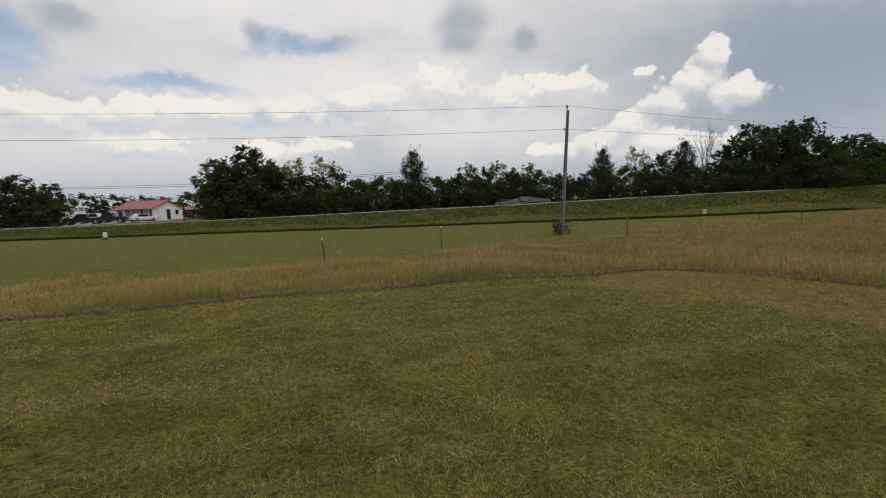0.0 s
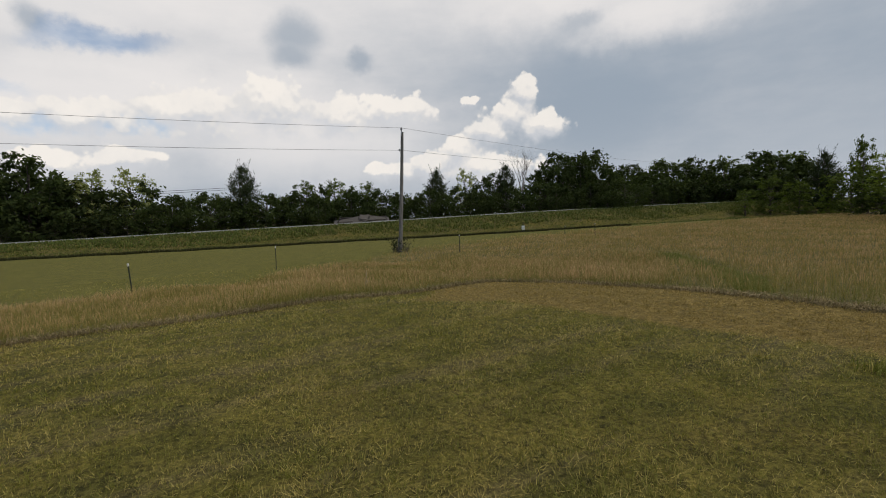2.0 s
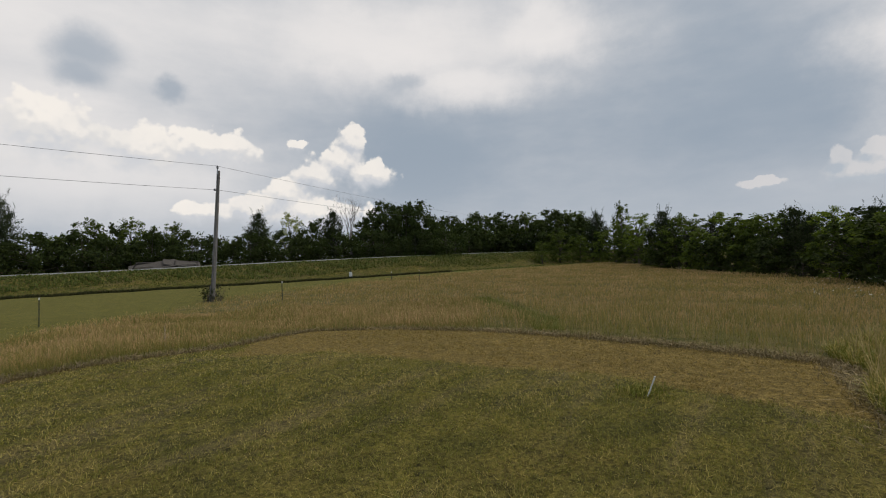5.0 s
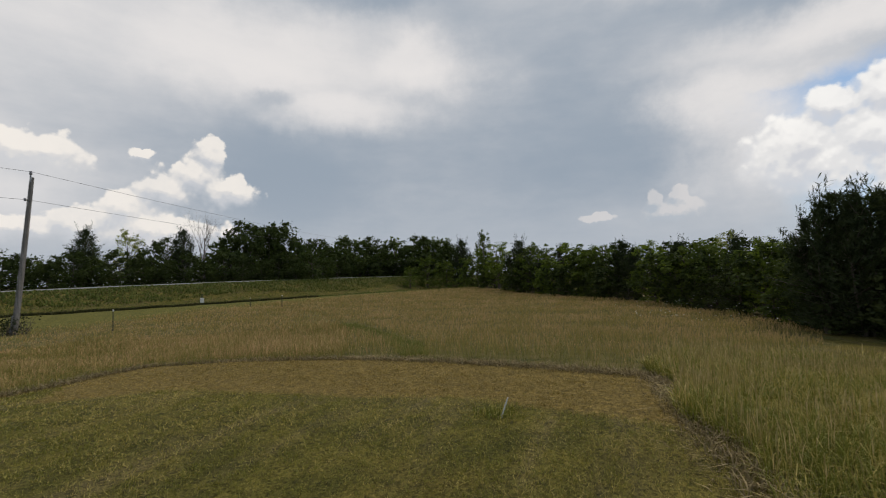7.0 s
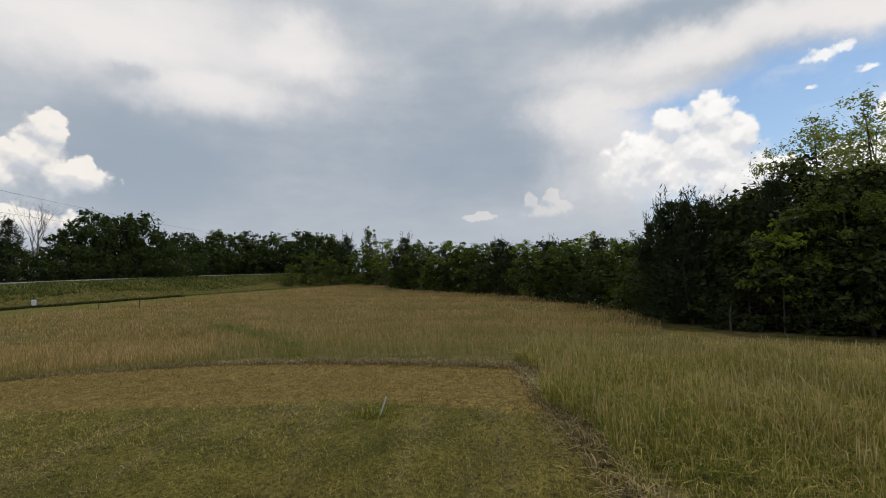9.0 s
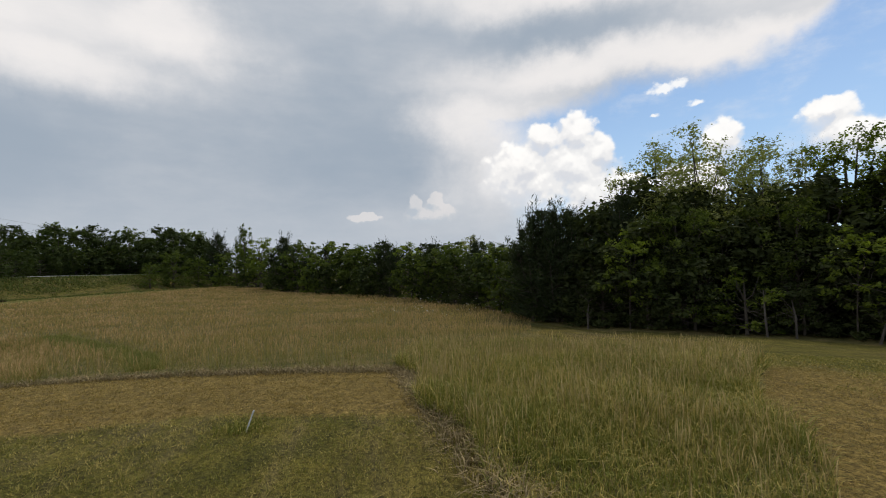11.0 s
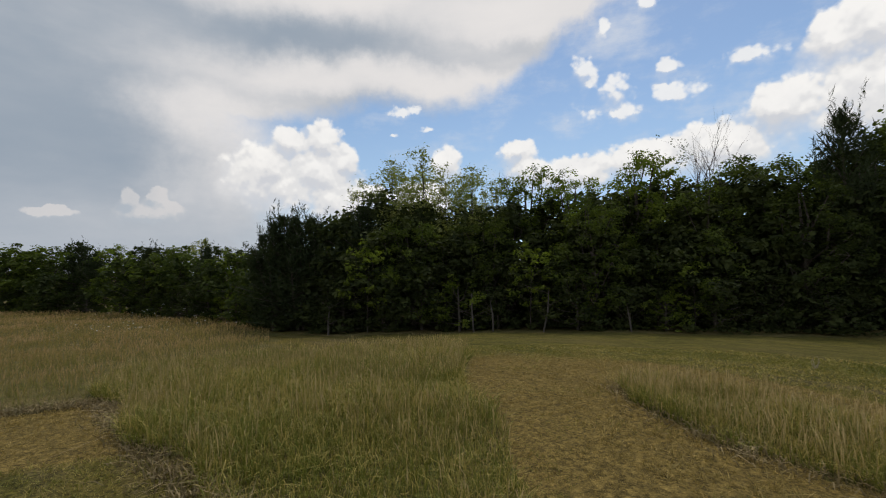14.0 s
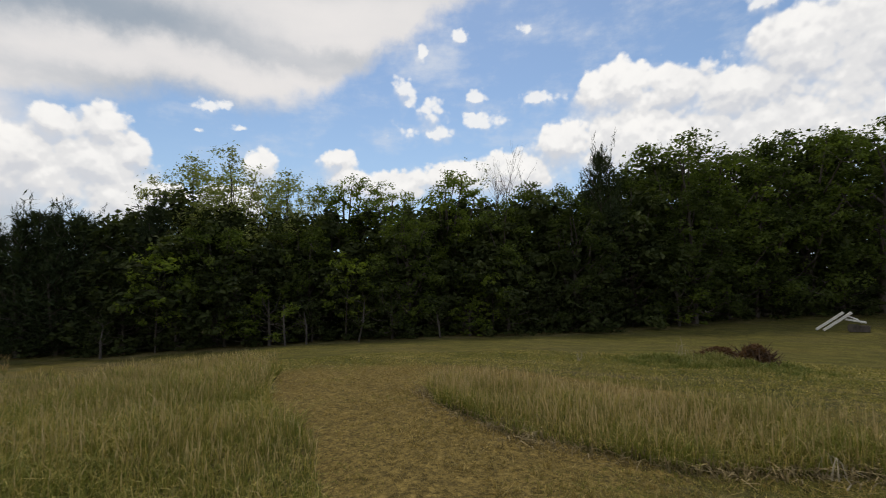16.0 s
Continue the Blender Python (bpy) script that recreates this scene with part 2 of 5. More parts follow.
def grass_material(name, root, green, tip, tip_from=0.45, patchy=0.5, vary=1.0, mown=0.0):
    """Blades: shade painted dark into the root, green up the stem, dry at the tip, in drifts."""
    m, k, s, out = material(name)
    up = k.add("ShaderNodeAttribute")
    up.attribute_name = "rise"
    island = k.add("ShaderNodeNewGeometry").outputs["Random Per Island"]
    drift = k.math("ADD", k.math("MULTIPLY", k.noise(place_of(k), 0.45, 4.0, 0.6), 0.6), k.math("MULTIPLY", k.noise(place_of(k), 3.2, 3.0, 0.6), 0.4))
    if mown:
        drift = k.math("ADD", drift, k.math("MULTIPLY", k.math("SUBTRACT", mower_bands(k), 0.5), mown))
    dry = k.math("ADD", k.step(drift, 0.3, 0.72), k.math("MULTIPLY", k.math("SUBTRACT", island, 0.5), 1.2 * vary))
    lean = k.math("ADD", up.outputs["Fac"], k.math("MULTIPLY", k.math("SUBTRACT", dry, 0.5), patchy))
    colour = k.mix(k.step(lean, tip_from, 1.0), green, tip)
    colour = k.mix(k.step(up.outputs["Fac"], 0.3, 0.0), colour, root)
    colour = k.mix(k.math("MULTIPLY", island, 0.4 * vary), colour, k.mix(1.0, colour, (1.5, 1.45, 1.2), "MULTIPLY"))
    k.link(colour, s.inputs["Base Color"])
    s.inputs["Roughness"].default_value = 0.6
    t = k.add("ShaderNodeBsdfTranslucent")
    k.link(colour, t.inputs[0])
    both = k.add("ShaderNodeMixShader", Fac=0.25)
    k.link(s.outputs[0], both.inputs[1])
    k.link(t.outputs[0], both.inputs[2])
    k.link(both.outputs[0], out.inputs[0])
    return m


def rough_material(name, dark, fair, scale, rough=0.85, metal=0.0, bump=0.3, stretch=(1, 1, 1)):
    m, k, s, out = material(name)
    mp = k.add("ShaderNodeMapping", Scale=stretch)
    k.link(place_of(k), mp.inputs[0])
    big, fine = k.noise(mp.outputs[0], scale, 4.0), k.noise(mp.outputs[0], scale * 8, 5.0, 0.65)
    v = k.math("ADD", k.math("MULTIPLY", big, 0.6), k.math("MULTIPLY", fine, 0.4))
    k.link(k.mix(k.step(v, 0.35, 0.65), dark, fair), s.inputs["Base Color"])
    s.inputs["Roughness"].default_value, s.inputs["Metallic"].default_value = rough, metal
    bumped(k, s, fine, bump, 0.01)
    return m


def ground_material():
    """Turf, straw, field litter, far mown turf and earth by the sheet's own cover layers."""
    m, k, s, out = material("ground_turf")
    where = place_of(k)
    cover = k.add("ShaderNodeAttribute")
    cover.attribute_name = "cover"
    layers = k.add("ShaderNodeSeparateColor")
    k.link(cover.outputs["Color"], layers.inputs[0])
    straw, tall, far = layers.outputs
    big, mid, small, tiny = k.noise(where, 0.35, 3.0), k.noise(where, 1.7, 4.0, 0.6), k.noise(where, 9.0, 5.0, 0.7), k.noise(where, 60.0, 4.0, 0.7)
    turf = k.mix(k.step(mid, 0.35, 0.7), (0.080, 0.076, 0.018), (0.165, 0.140, 0.034))
    turf = k.mix(k.math("MULTIPLY", k.step(big, 0.45, 0.75), 0.6), turf, (0.190, 0.140, 0.040))
    turf = k.mix(k.math("MULTIPLY", k.step(mower_bands(k), 0.46, 0.68), 0.65), turf, (0.150, 0.118, 0.062))
    turf = k.mix(k.math("MULTIPLY", k.step(small, 0.50, 0.70), 0.75), turf, (0.028, 0.027, 0.012))
    litter = k.mix(k.step(small, 0.35, 0.65), (0.125, 0.092, 0.032), (0.255, 0.185, 0.062))
    rank = k.mix(k.step(mid, 0.35, 0.65), (0.095, 0.092, 0.030), (0.185, 0.145, 0.062))
    mown = k.mix(k.step(mid, 0.3, 0.7), (0.112, 0.108, 0.026), (0.155, 0.142, 0.036))
    edge = k.math("MULTIPLY", k.math("SUBTRACT", small, 0.5), 0.7)
    colour = k.mix(k.step(k.math("ADD", straw, edge), 0.3, 0.75), turf, litter)
    colour = k.mix(k.step(far, 0.2, 0.8), colour, mown)
    colour = k.mix(k.step(tall, 0.3, 0.7), colour, rank)
    thatch = k.noise(where, 26.0, 6.0, 0.75)
    colour = k.mix(1.0, colour, k.mix(k.step(thatch, 0.36, 0.62), (0.45, 0.45, 0.45), (1.35, 1.33, 1.25)), "MULTIPLY")
    colour = k.mix(1.0, colour, k.mix(k.step(tiny, 0.3, 0.7), (0.75, 0.75, 0.75), (1.22, 1.22, 1.18)), "MULTIPLY")
    k.link(colour, s.inputs["Base Color"])
    s.inputs["Roughness"].default_value = 0.95
    s.inputs["Specular IOR Level"].default_value = 0.1
    bumped(k, s, k.math("ADD", small, k.math("MULTIPLY", tiny, 0.5)), 0.7, 0.05)
    return m


GROUND = ground_material()
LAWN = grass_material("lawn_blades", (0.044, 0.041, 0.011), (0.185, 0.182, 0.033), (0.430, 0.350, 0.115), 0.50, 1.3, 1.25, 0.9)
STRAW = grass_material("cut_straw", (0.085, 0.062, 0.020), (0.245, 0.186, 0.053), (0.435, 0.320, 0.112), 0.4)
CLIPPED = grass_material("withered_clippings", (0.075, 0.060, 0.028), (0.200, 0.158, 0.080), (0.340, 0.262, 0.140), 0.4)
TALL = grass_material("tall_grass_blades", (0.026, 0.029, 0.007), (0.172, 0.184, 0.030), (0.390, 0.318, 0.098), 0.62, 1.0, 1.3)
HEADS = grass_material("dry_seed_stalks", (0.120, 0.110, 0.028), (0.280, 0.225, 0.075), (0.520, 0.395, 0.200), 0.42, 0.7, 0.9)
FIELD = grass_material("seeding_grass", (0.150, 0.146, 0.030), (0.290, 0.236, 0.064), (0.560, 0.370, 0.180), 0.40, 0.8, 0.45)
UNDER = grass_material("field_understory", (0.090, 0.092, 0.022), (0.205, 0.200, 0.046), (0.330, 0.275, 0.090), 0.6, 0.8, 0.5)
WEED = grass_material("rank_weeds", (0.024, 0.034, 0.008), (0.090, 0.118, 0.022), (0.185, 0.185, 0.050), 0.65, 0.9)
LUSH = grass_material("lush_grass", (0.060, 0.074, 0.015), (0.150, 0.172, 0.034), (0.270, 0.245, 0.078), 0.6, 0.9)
# near-black, so that the furrow's shade sits in the grass colour
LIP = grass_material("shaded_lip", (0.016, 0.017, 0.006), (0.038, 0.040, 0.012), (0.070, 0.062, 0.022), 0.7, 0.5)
LEAF = leaf_material("broad_leaves", (0.046, 0.066, 0.016), (0.165, 0.204, 0.046), 0.45)
LEAF_FRESH = leaf_material("fresh_leaves", (0.070, 0.100, 0.018), (0.260, 0.310, 0.058), 0.5)
LEAF_GREY = leaf_material("pale_thin_leaves", (0.150, 0.165, 0.060), (0.380, 0.390, 0.160), 0.5)
LEAF_DARK = leaf_material("deep_leaves", (0.028, 0.040, 0.012), (0.092, 0.116, 0.030), 0.36)
LEAF_DEEP = leaf_material("hedge_leaves", (0.026, 0.036, 0.013), (0.086, 0.102, 0.032), 0.30)
LEAF_FAR = leaf_material("roadside_leaves", (0.024, 0.036, 0.011), (0.078, 0.100, 0.028), 0.34)
CEDAR = leaf_material("cedar_needles", (0.024, 0.036, 0.016), (0.066, 0.084, 0.034), 0.2)
BARK = rough_material("bark", (0.045, 0.036, 0.028), (0.13, 0.11, 0.09), 3.0, bump=0.6, stretch=(1, 1, 0.25))
DEADWOOD = rough_material("bare_grey_wood", (0.12, 0.105, 0.09), (0.28, 0.25, 0.22), 4.0, bump=0.4, stretch=(1, 1, 0.3))
ASPHALT = rough_material("worn_asphalt", (0.16, 0.16, 0.155), (0.27, 0.265, 0.25), 1.2)
GRAVEL = rough_material("pale_gravel", (0.30, 0.28, 0.25), (0.46, 0.43, 0.39), 1.5)
POLE_WOOD = rough_material("weathered_pole", (0.10, 0.095, 0.088), (0.24, 0.22, 0.20), 2.0, bump=0.5, stretch=(6, 6, 0.4))
STEEL = rough_material("grey_steel", (0.20, 0.20, 0.20), (0.38, 0.38, 0.38), 8.0, 0.45, 0.8, 0.1)
POST_PAINT = rough_material("dark_post_paint", (0.020, 0.026, 0.018), (0.055, 0.060, 0.045), 9.0, 0.6)
WHITE = rough_material("white_paint", (0.62, 0.61, 0.58), (0.80, 0.79, 0.76), 2.5, 0.6, 0.0, 0.1)
WIRE = rough_material("dark_wire", (0.09, 0.09, 0.095), (0.15, 0.15, 0.16), 5.0, 0.5)

# ---------------------------------------------------------------- land


def ramp(x, low, high):
    t = np.clip((np.asarray(x, float) - low) / (high - low), 0, 1)
    return t * t * (3 - 2 * t)


def road_height(x):
    return np.interp(x, [-300, -61, -42, -24, -6.5, 9, 25, 40, 61, 85, 300], [0.2, 0.12, 0.15, 0.40, 0.72, 0.95, 1.32, 1.6, 1.88, 2.0, 2.2])


def land(x, y):
    """Height of the ground: level round the camera, falling to the field, a bank up to the road."""
    x, y = np.asarray(x, float), np.asarray(y, float)
    r = np.hypot(x, y)
    z = -0.8 * ramp(r, 6, 22) + 0.28 * ramp(x + y, 60, 125) + 0.02 * np.sin(x * 1.3 + 0.7 * y) * ramp(r, 1, 4)
    bank = ramp(y, 52.5, 60.5)
    z = z * (1 - bank) + road_height(x) * bank
    behind = ramp(y, 74, 120) * ramp(x, -30, -5)
    z = z * (1 - behind) - 1.5 * behind
    yard = ramp(y, 69, 82) * ramp(x, -25, -38)
    return z * (1 - yard) + 0.30 * yard


def on_land(bearing, far):
    """The place on the ground at a bearing (degrees clockwise from +y) and distance."""
    x, y = far * math.sin(radians(bearing)), far * math.cos(radians(bearing))
    return x, y, float(land(x, y))


def lawn_north(x):
    return np.interp(x, [-30, -14, -7.3, -5.3, -3, 0.1, 2.6, 5.4], [3.5, 6.4, 7.5, 7.9, 8.5, 9.5, 10.1, 11.5])


def lawn_east(y):
    return np.interp(y, [1.4, 2.5, 5.3, 7.8, 9.7, 11.5], [8.3, 8.2, 7.9, 7.5, 6.7, 5.4])


def wobble(x, y):
    return 0.16 * np.sin(x * 2.1 + 1.3 * np.sin(y * 1.7)) + 0.12 * np.sin(y * 3.3 + x)


def in_tongue(x, y):
    """The uncut tongue of grass that reaches from the field towards the camera."""
    w = wobble(x, y) * 0.6
    upper = np.interp(x, [1.9, 2.6, 3.9, 5.6, 8.4, 9.0], [-1.5, -0.75, -0.25, 0.45, 1.4, 1.5])
    lower = np.interp(x, [1.9, 2.4, 3.2, 6.0, 9.4, 11.5], [-1.5, -2.15, -2.45, -3.4, -4.95, -5.3])
    return (x > 1.9) & (x < 11.2 + w) & (y < upper + w) & (y > lower + w)


def in_verge(x, y):
    """The uncut strip south of the tree-side path."""
    w = wobble(x, y) * 0.6
    front = np.interp(x, [-4, -1.5, 0.3, 1.5, 3.0, 5.3], [-7.6, -6.5, -5.5, -4.65, -4.35, -5.25])
    back = np.interp(x, [-4, -1.5, 0.2, 1.1, 2.5, 3.8, 5.3], [-8.0, -7.4, -6.8, -6.5, -6.5, -6.4, -5.7])
    return (x > -4) & (x < 5.3) & (y < front + w) & (y > back + w)


def tree_foot(bearing):
    """Distance of the wood's edge."""
    return np.interp(bearing, [40, 52.6, 60, 65.5, 79, 85, 91, 96, 101, 104, 117, 130, 151, 163, 173, 180, 200], [125, 118, 92, 62, 42, 34, 28, 22.5, 20, 19.2, 18.8, 19, 20, 24, 30, 34, 44])


def in_field(x, y):
    """The tall seeding grass east and north of the lawn."""
    w = wobble(x, y)
    r, bearing = np.hypot(x, y), np.degrees(np.arctan2(x, y))
    east = (x > np.where(y > 11.5, -99, lawn_east(y)) + 0.5 * w) & (y > 1.4 + w) & (bearing < 92) | (bearing > 60) & (bearing < 95.5 + 5 * w) & (r > 10.9)
    north = y > lawn_north(x) + 0.5 * w
    limit = np.interp(x, [-40, -13, -8.7, -5.6, -1.7, 5.5, 9, 20, 35, 120], [11, 16, 16, 17, 20, 29, 34, 41, 46, 52])
    fade = 0.35 * np.abs(np.sin(x * 12.9898 + y * 78.233) * 43758.5453 % 1.0) * np.clip(y - lawn_north(x), 0, 14)
    mown_track = (np.abs(np.interp(r, [9, 13.7, 20, 25], [54, 52.5, 48.5, 44.5]) - bearing) < 1.6) & (r > 11) & (r < 26)
    return (east | north) & (y < limit + w - fade) & (r < tree_foot(bearing) - 1.0) & ~((x < 5.4) & (y < lawn_north(x))) & ~mown_track


def in_bank(x, y):
    return (y > 50.5 + 0.6 * wobble(x * 0.3, y)) & (y < 61.2)


def straw_cover(x, y):
    r = np.hypot(x, y)
    inner = np.interp(y, [-2, 0.3, 1.0, 1.8, 3.2, 4.6, 6.8, 7.7, 8.4, 9.3, 10.3], [7.0, 5.2, 5.3, 5.3, 5.3, 4.6, 4.0, 3.6, 2.3, 2.6, 3.2])
    band = ramp(x - inner, -0.3, 0.7) * ramp(y, -0.6, 0.5) * (y < 12)
    path = 0.85 * ramp(x + 0.4 * np.sin(2 * y), -0.4, 2.4) * ramp(y + 0.2 * np.sin(3 * x), -1.5, -2.7) * (y > -7.5 + 0 * x) * ramp(r, 13, 9)
    rim = np.exp(-((y - lawn_north(x)) / 0.35) ** 2) * (x < 5.6) * 0.6
    return np.clip(np.maximum(np.maximum(band, path * 0.95), rim), 0, 1)


def mesh_of(name, verts, faces, mat, smooth=False):
    """A mesh from arrays: all faces have the same number of corners."""
    verts, faces = np.asarray(verts, np.float32), np.asarray(faces, np.int32)
    me = bpy.data.meshes.new(name)
    n, k = faces.shape
    me.vertices.add(len(verts))
    me.vertices.foreach_set("co", verts.ravel())
    me.loops.add(n * k)
    me.loops.foreach_set("vertex_index", faces.ravel())
    me.polygons.add(n)
    me.polygons.foreach_set("loop_start", np.arange(0, n * k, k, dtype=np.int32))
    me.polygons.foreach_set("use_smooth", np.full(n, smooth))
    me.update(calc_edges=True)
    me.validate()
    me.materials.append(mat)
    return me


def make_ground():
    rings = np.r_[0.001, np.arange(0.3, 14, 0.2), np.arange(14, 40, 0.5), np.arange(40, 130, 1.2), np.geomspace(132, 4000, 16)]
    turns = np.linspace(0, 2 * np.pi, 290, endpoint=False)
    rr, aa = np.meshgrid(rings, turns, indexing="ij")
    x, y = (rr * np.sin(aa)).ravel(), (rr * np.cos(aa)).ravel()
    x, y = np.r_[0.0, x], np.r_[0.0, y]
    n = len(turns)
    i, j = np.meshgrid(np.arange(len(rings) - 1), np.arange(n), indexing="ij")
    a, b = 1 + i * n + j, 1 + i * n + (j + 1) % n
    quads = np.stack([a, b, b + n, a + n], -1).reshape(-1, 4)[:, ::-1]
    me = mesh_of("ground", np.stack([x, y, land(x, y)], 1), quads, GROUND, True)
    cover = np.ones((len(x), 4), np.float32)
    tall = in_field(x, y) | in_tongue(x, y) | in_verge(x, y)
    r, bearing = np.hypot(x, y), np.degrees(np.arctan2(x, y))
    wood = (bearing > 40) & (r > tree_foot(bearing) - 0.5)
    cover[:, 0] = straw_cover(x, y)
    cover[:, 1] = (tall | wood | (y > 69)).astype(float)
    cover[:, 2] = ((y > lawn_north(x) + 1) & (bearing < 60) & (bearing > -120) & ~in_bank(x, y)).astype(float)
    cover[:, 2] = np.maximum(cover[:, 2], 0.45 * ramp(r, 8.0, 11.0) * ramp(bearing, 108, 118))
    me.attributes.new("cover", "FLOAT_COLOR", "POINT").data.foreach_set("color", cover.ravel())
    tagged(new("ground", me), "mown lawn and rough grass field sloping gently away", "ground", kind="structure")


make_ground()


def make_road():
    xs = np.linspace(-180, 190, 120)
    verts, faces = [], []
    for i, x in enumerate(xs):
        z = float(road_height(x))
        for dy, dz in ((61.6, 0.03), (62.0, 0.12), (65.0, 0.17), (68.0, 0.12), (68.4, 0.0)):
            verts.append((x, dy, z + dz))
    for i in range(len(xs) - 1):
        for j in range(4):
            a = i * 5 + j
            faces.append((a, a + 5, a + 6, a + 1))
    tagged(new("road", mesh_of("road", verts, faces, ASPHALT, True)), "pale worn asphalt country road on a low bank", "road", kind="structure")


make_road()

# ---------------------------------------------------------------- grass


def blades(name, x, y, tall, wide, mat, lean=0.35, seed=1, segments=2):
    """Curved tapering blades, one island each; rise runs from 0 at the root to 1 at the tip."""
    g = np.random.default_rng(seed)
    n = len(x)
    root = np.stack([x, y, land(x, y) - 0.01], 1)
    turn, tilt = g.uniform(0, 2 * np.pi, n), g.normal(0, 1, n) * lean
    side = np.stack([np.cos(turn), np.sin(turn), np.zeros(n)], 1) * (wide / 2)[:, None]
    way = g.uniform(0, 2 * np.pi, n)
    bend = np.stack([np.cos(way), np.sin(way), np.zeros(n)], 1) * (np.abs(tilt) * tall)[:, None]
    up = np.array([0, 0, 1.0])[None] * tall[:, None]
    tip = root + bend + up * (1 - 0.3 * np.minimum(np.abs(tilt), 1.2))[:, None]
    if segments == 0:
        # a thin stem that carries a narrow spindle head
        mid = root + bend * 0.55 + up * 0.68
        verts = np.stack([root, mid + side, tip, mid - side], 1).reshape(-1, 3)
        faces = np.arange(4 * n).reshape(-1, 4)
        rise = np.tile([0.0, 0.68, 1.0, 0.68], n)
    elif segments == 1:
        verts = np.stack([root - side, root + side, tip], 1).reshape(-1, 3)
        faces = np.arange(3 * n).reshape(-1, 3)
        rise = np.tile([0.0, 0.0, 1.0], n)
    else:
        mid = root + bend * 0.3 + up * 0.58
        verts = np.stack([root - side * 0.8, root + side * 0.8, mid + side, mid - side, tip], 1).reshape(-1, 3)
        base = 5 * np.arange(n)[:, None]
        faces = np.concatenate([base + [0, 1, 2], base + [0, 2, 3], base + [3, 2, 4]], 0)
        rise = np.tile([0.0, 0.0, 0.58, 0.58, 1.0], n)
    me = mesh_of(name, verts, faces, mat)
    me.attributes.new("rise", "FLOAT", "POINT").data.foreach_set("value", rise.astype(np.float32))
    return new(name, me)


def scatter(n, near, far, first, last, power, seed):
    """Points round the origin, thinning out with distance."""
    g = np.random.default_rng(seed)
    u = g.uniform(0, 1, n)
    p = 2 - power
    r = (near ** p + u * (far ** p - near ** p)) ** (1 / p)
    a = np.radians(g.uniform(first, last, n))
    return r * np.sin(a), r * np.cos(a), r, g


def keep(mask, *arrays):
    return [a[mask] for a in arrays]


def tufts(x, y, g, many, spread):
    """Each point becomes a tuft of several blades."""
    return np.repeat(x, many) + g.normal(0, spread, len(x) * many), np.repeat(y, many) + g.normal(0, spread, len(y) * many)


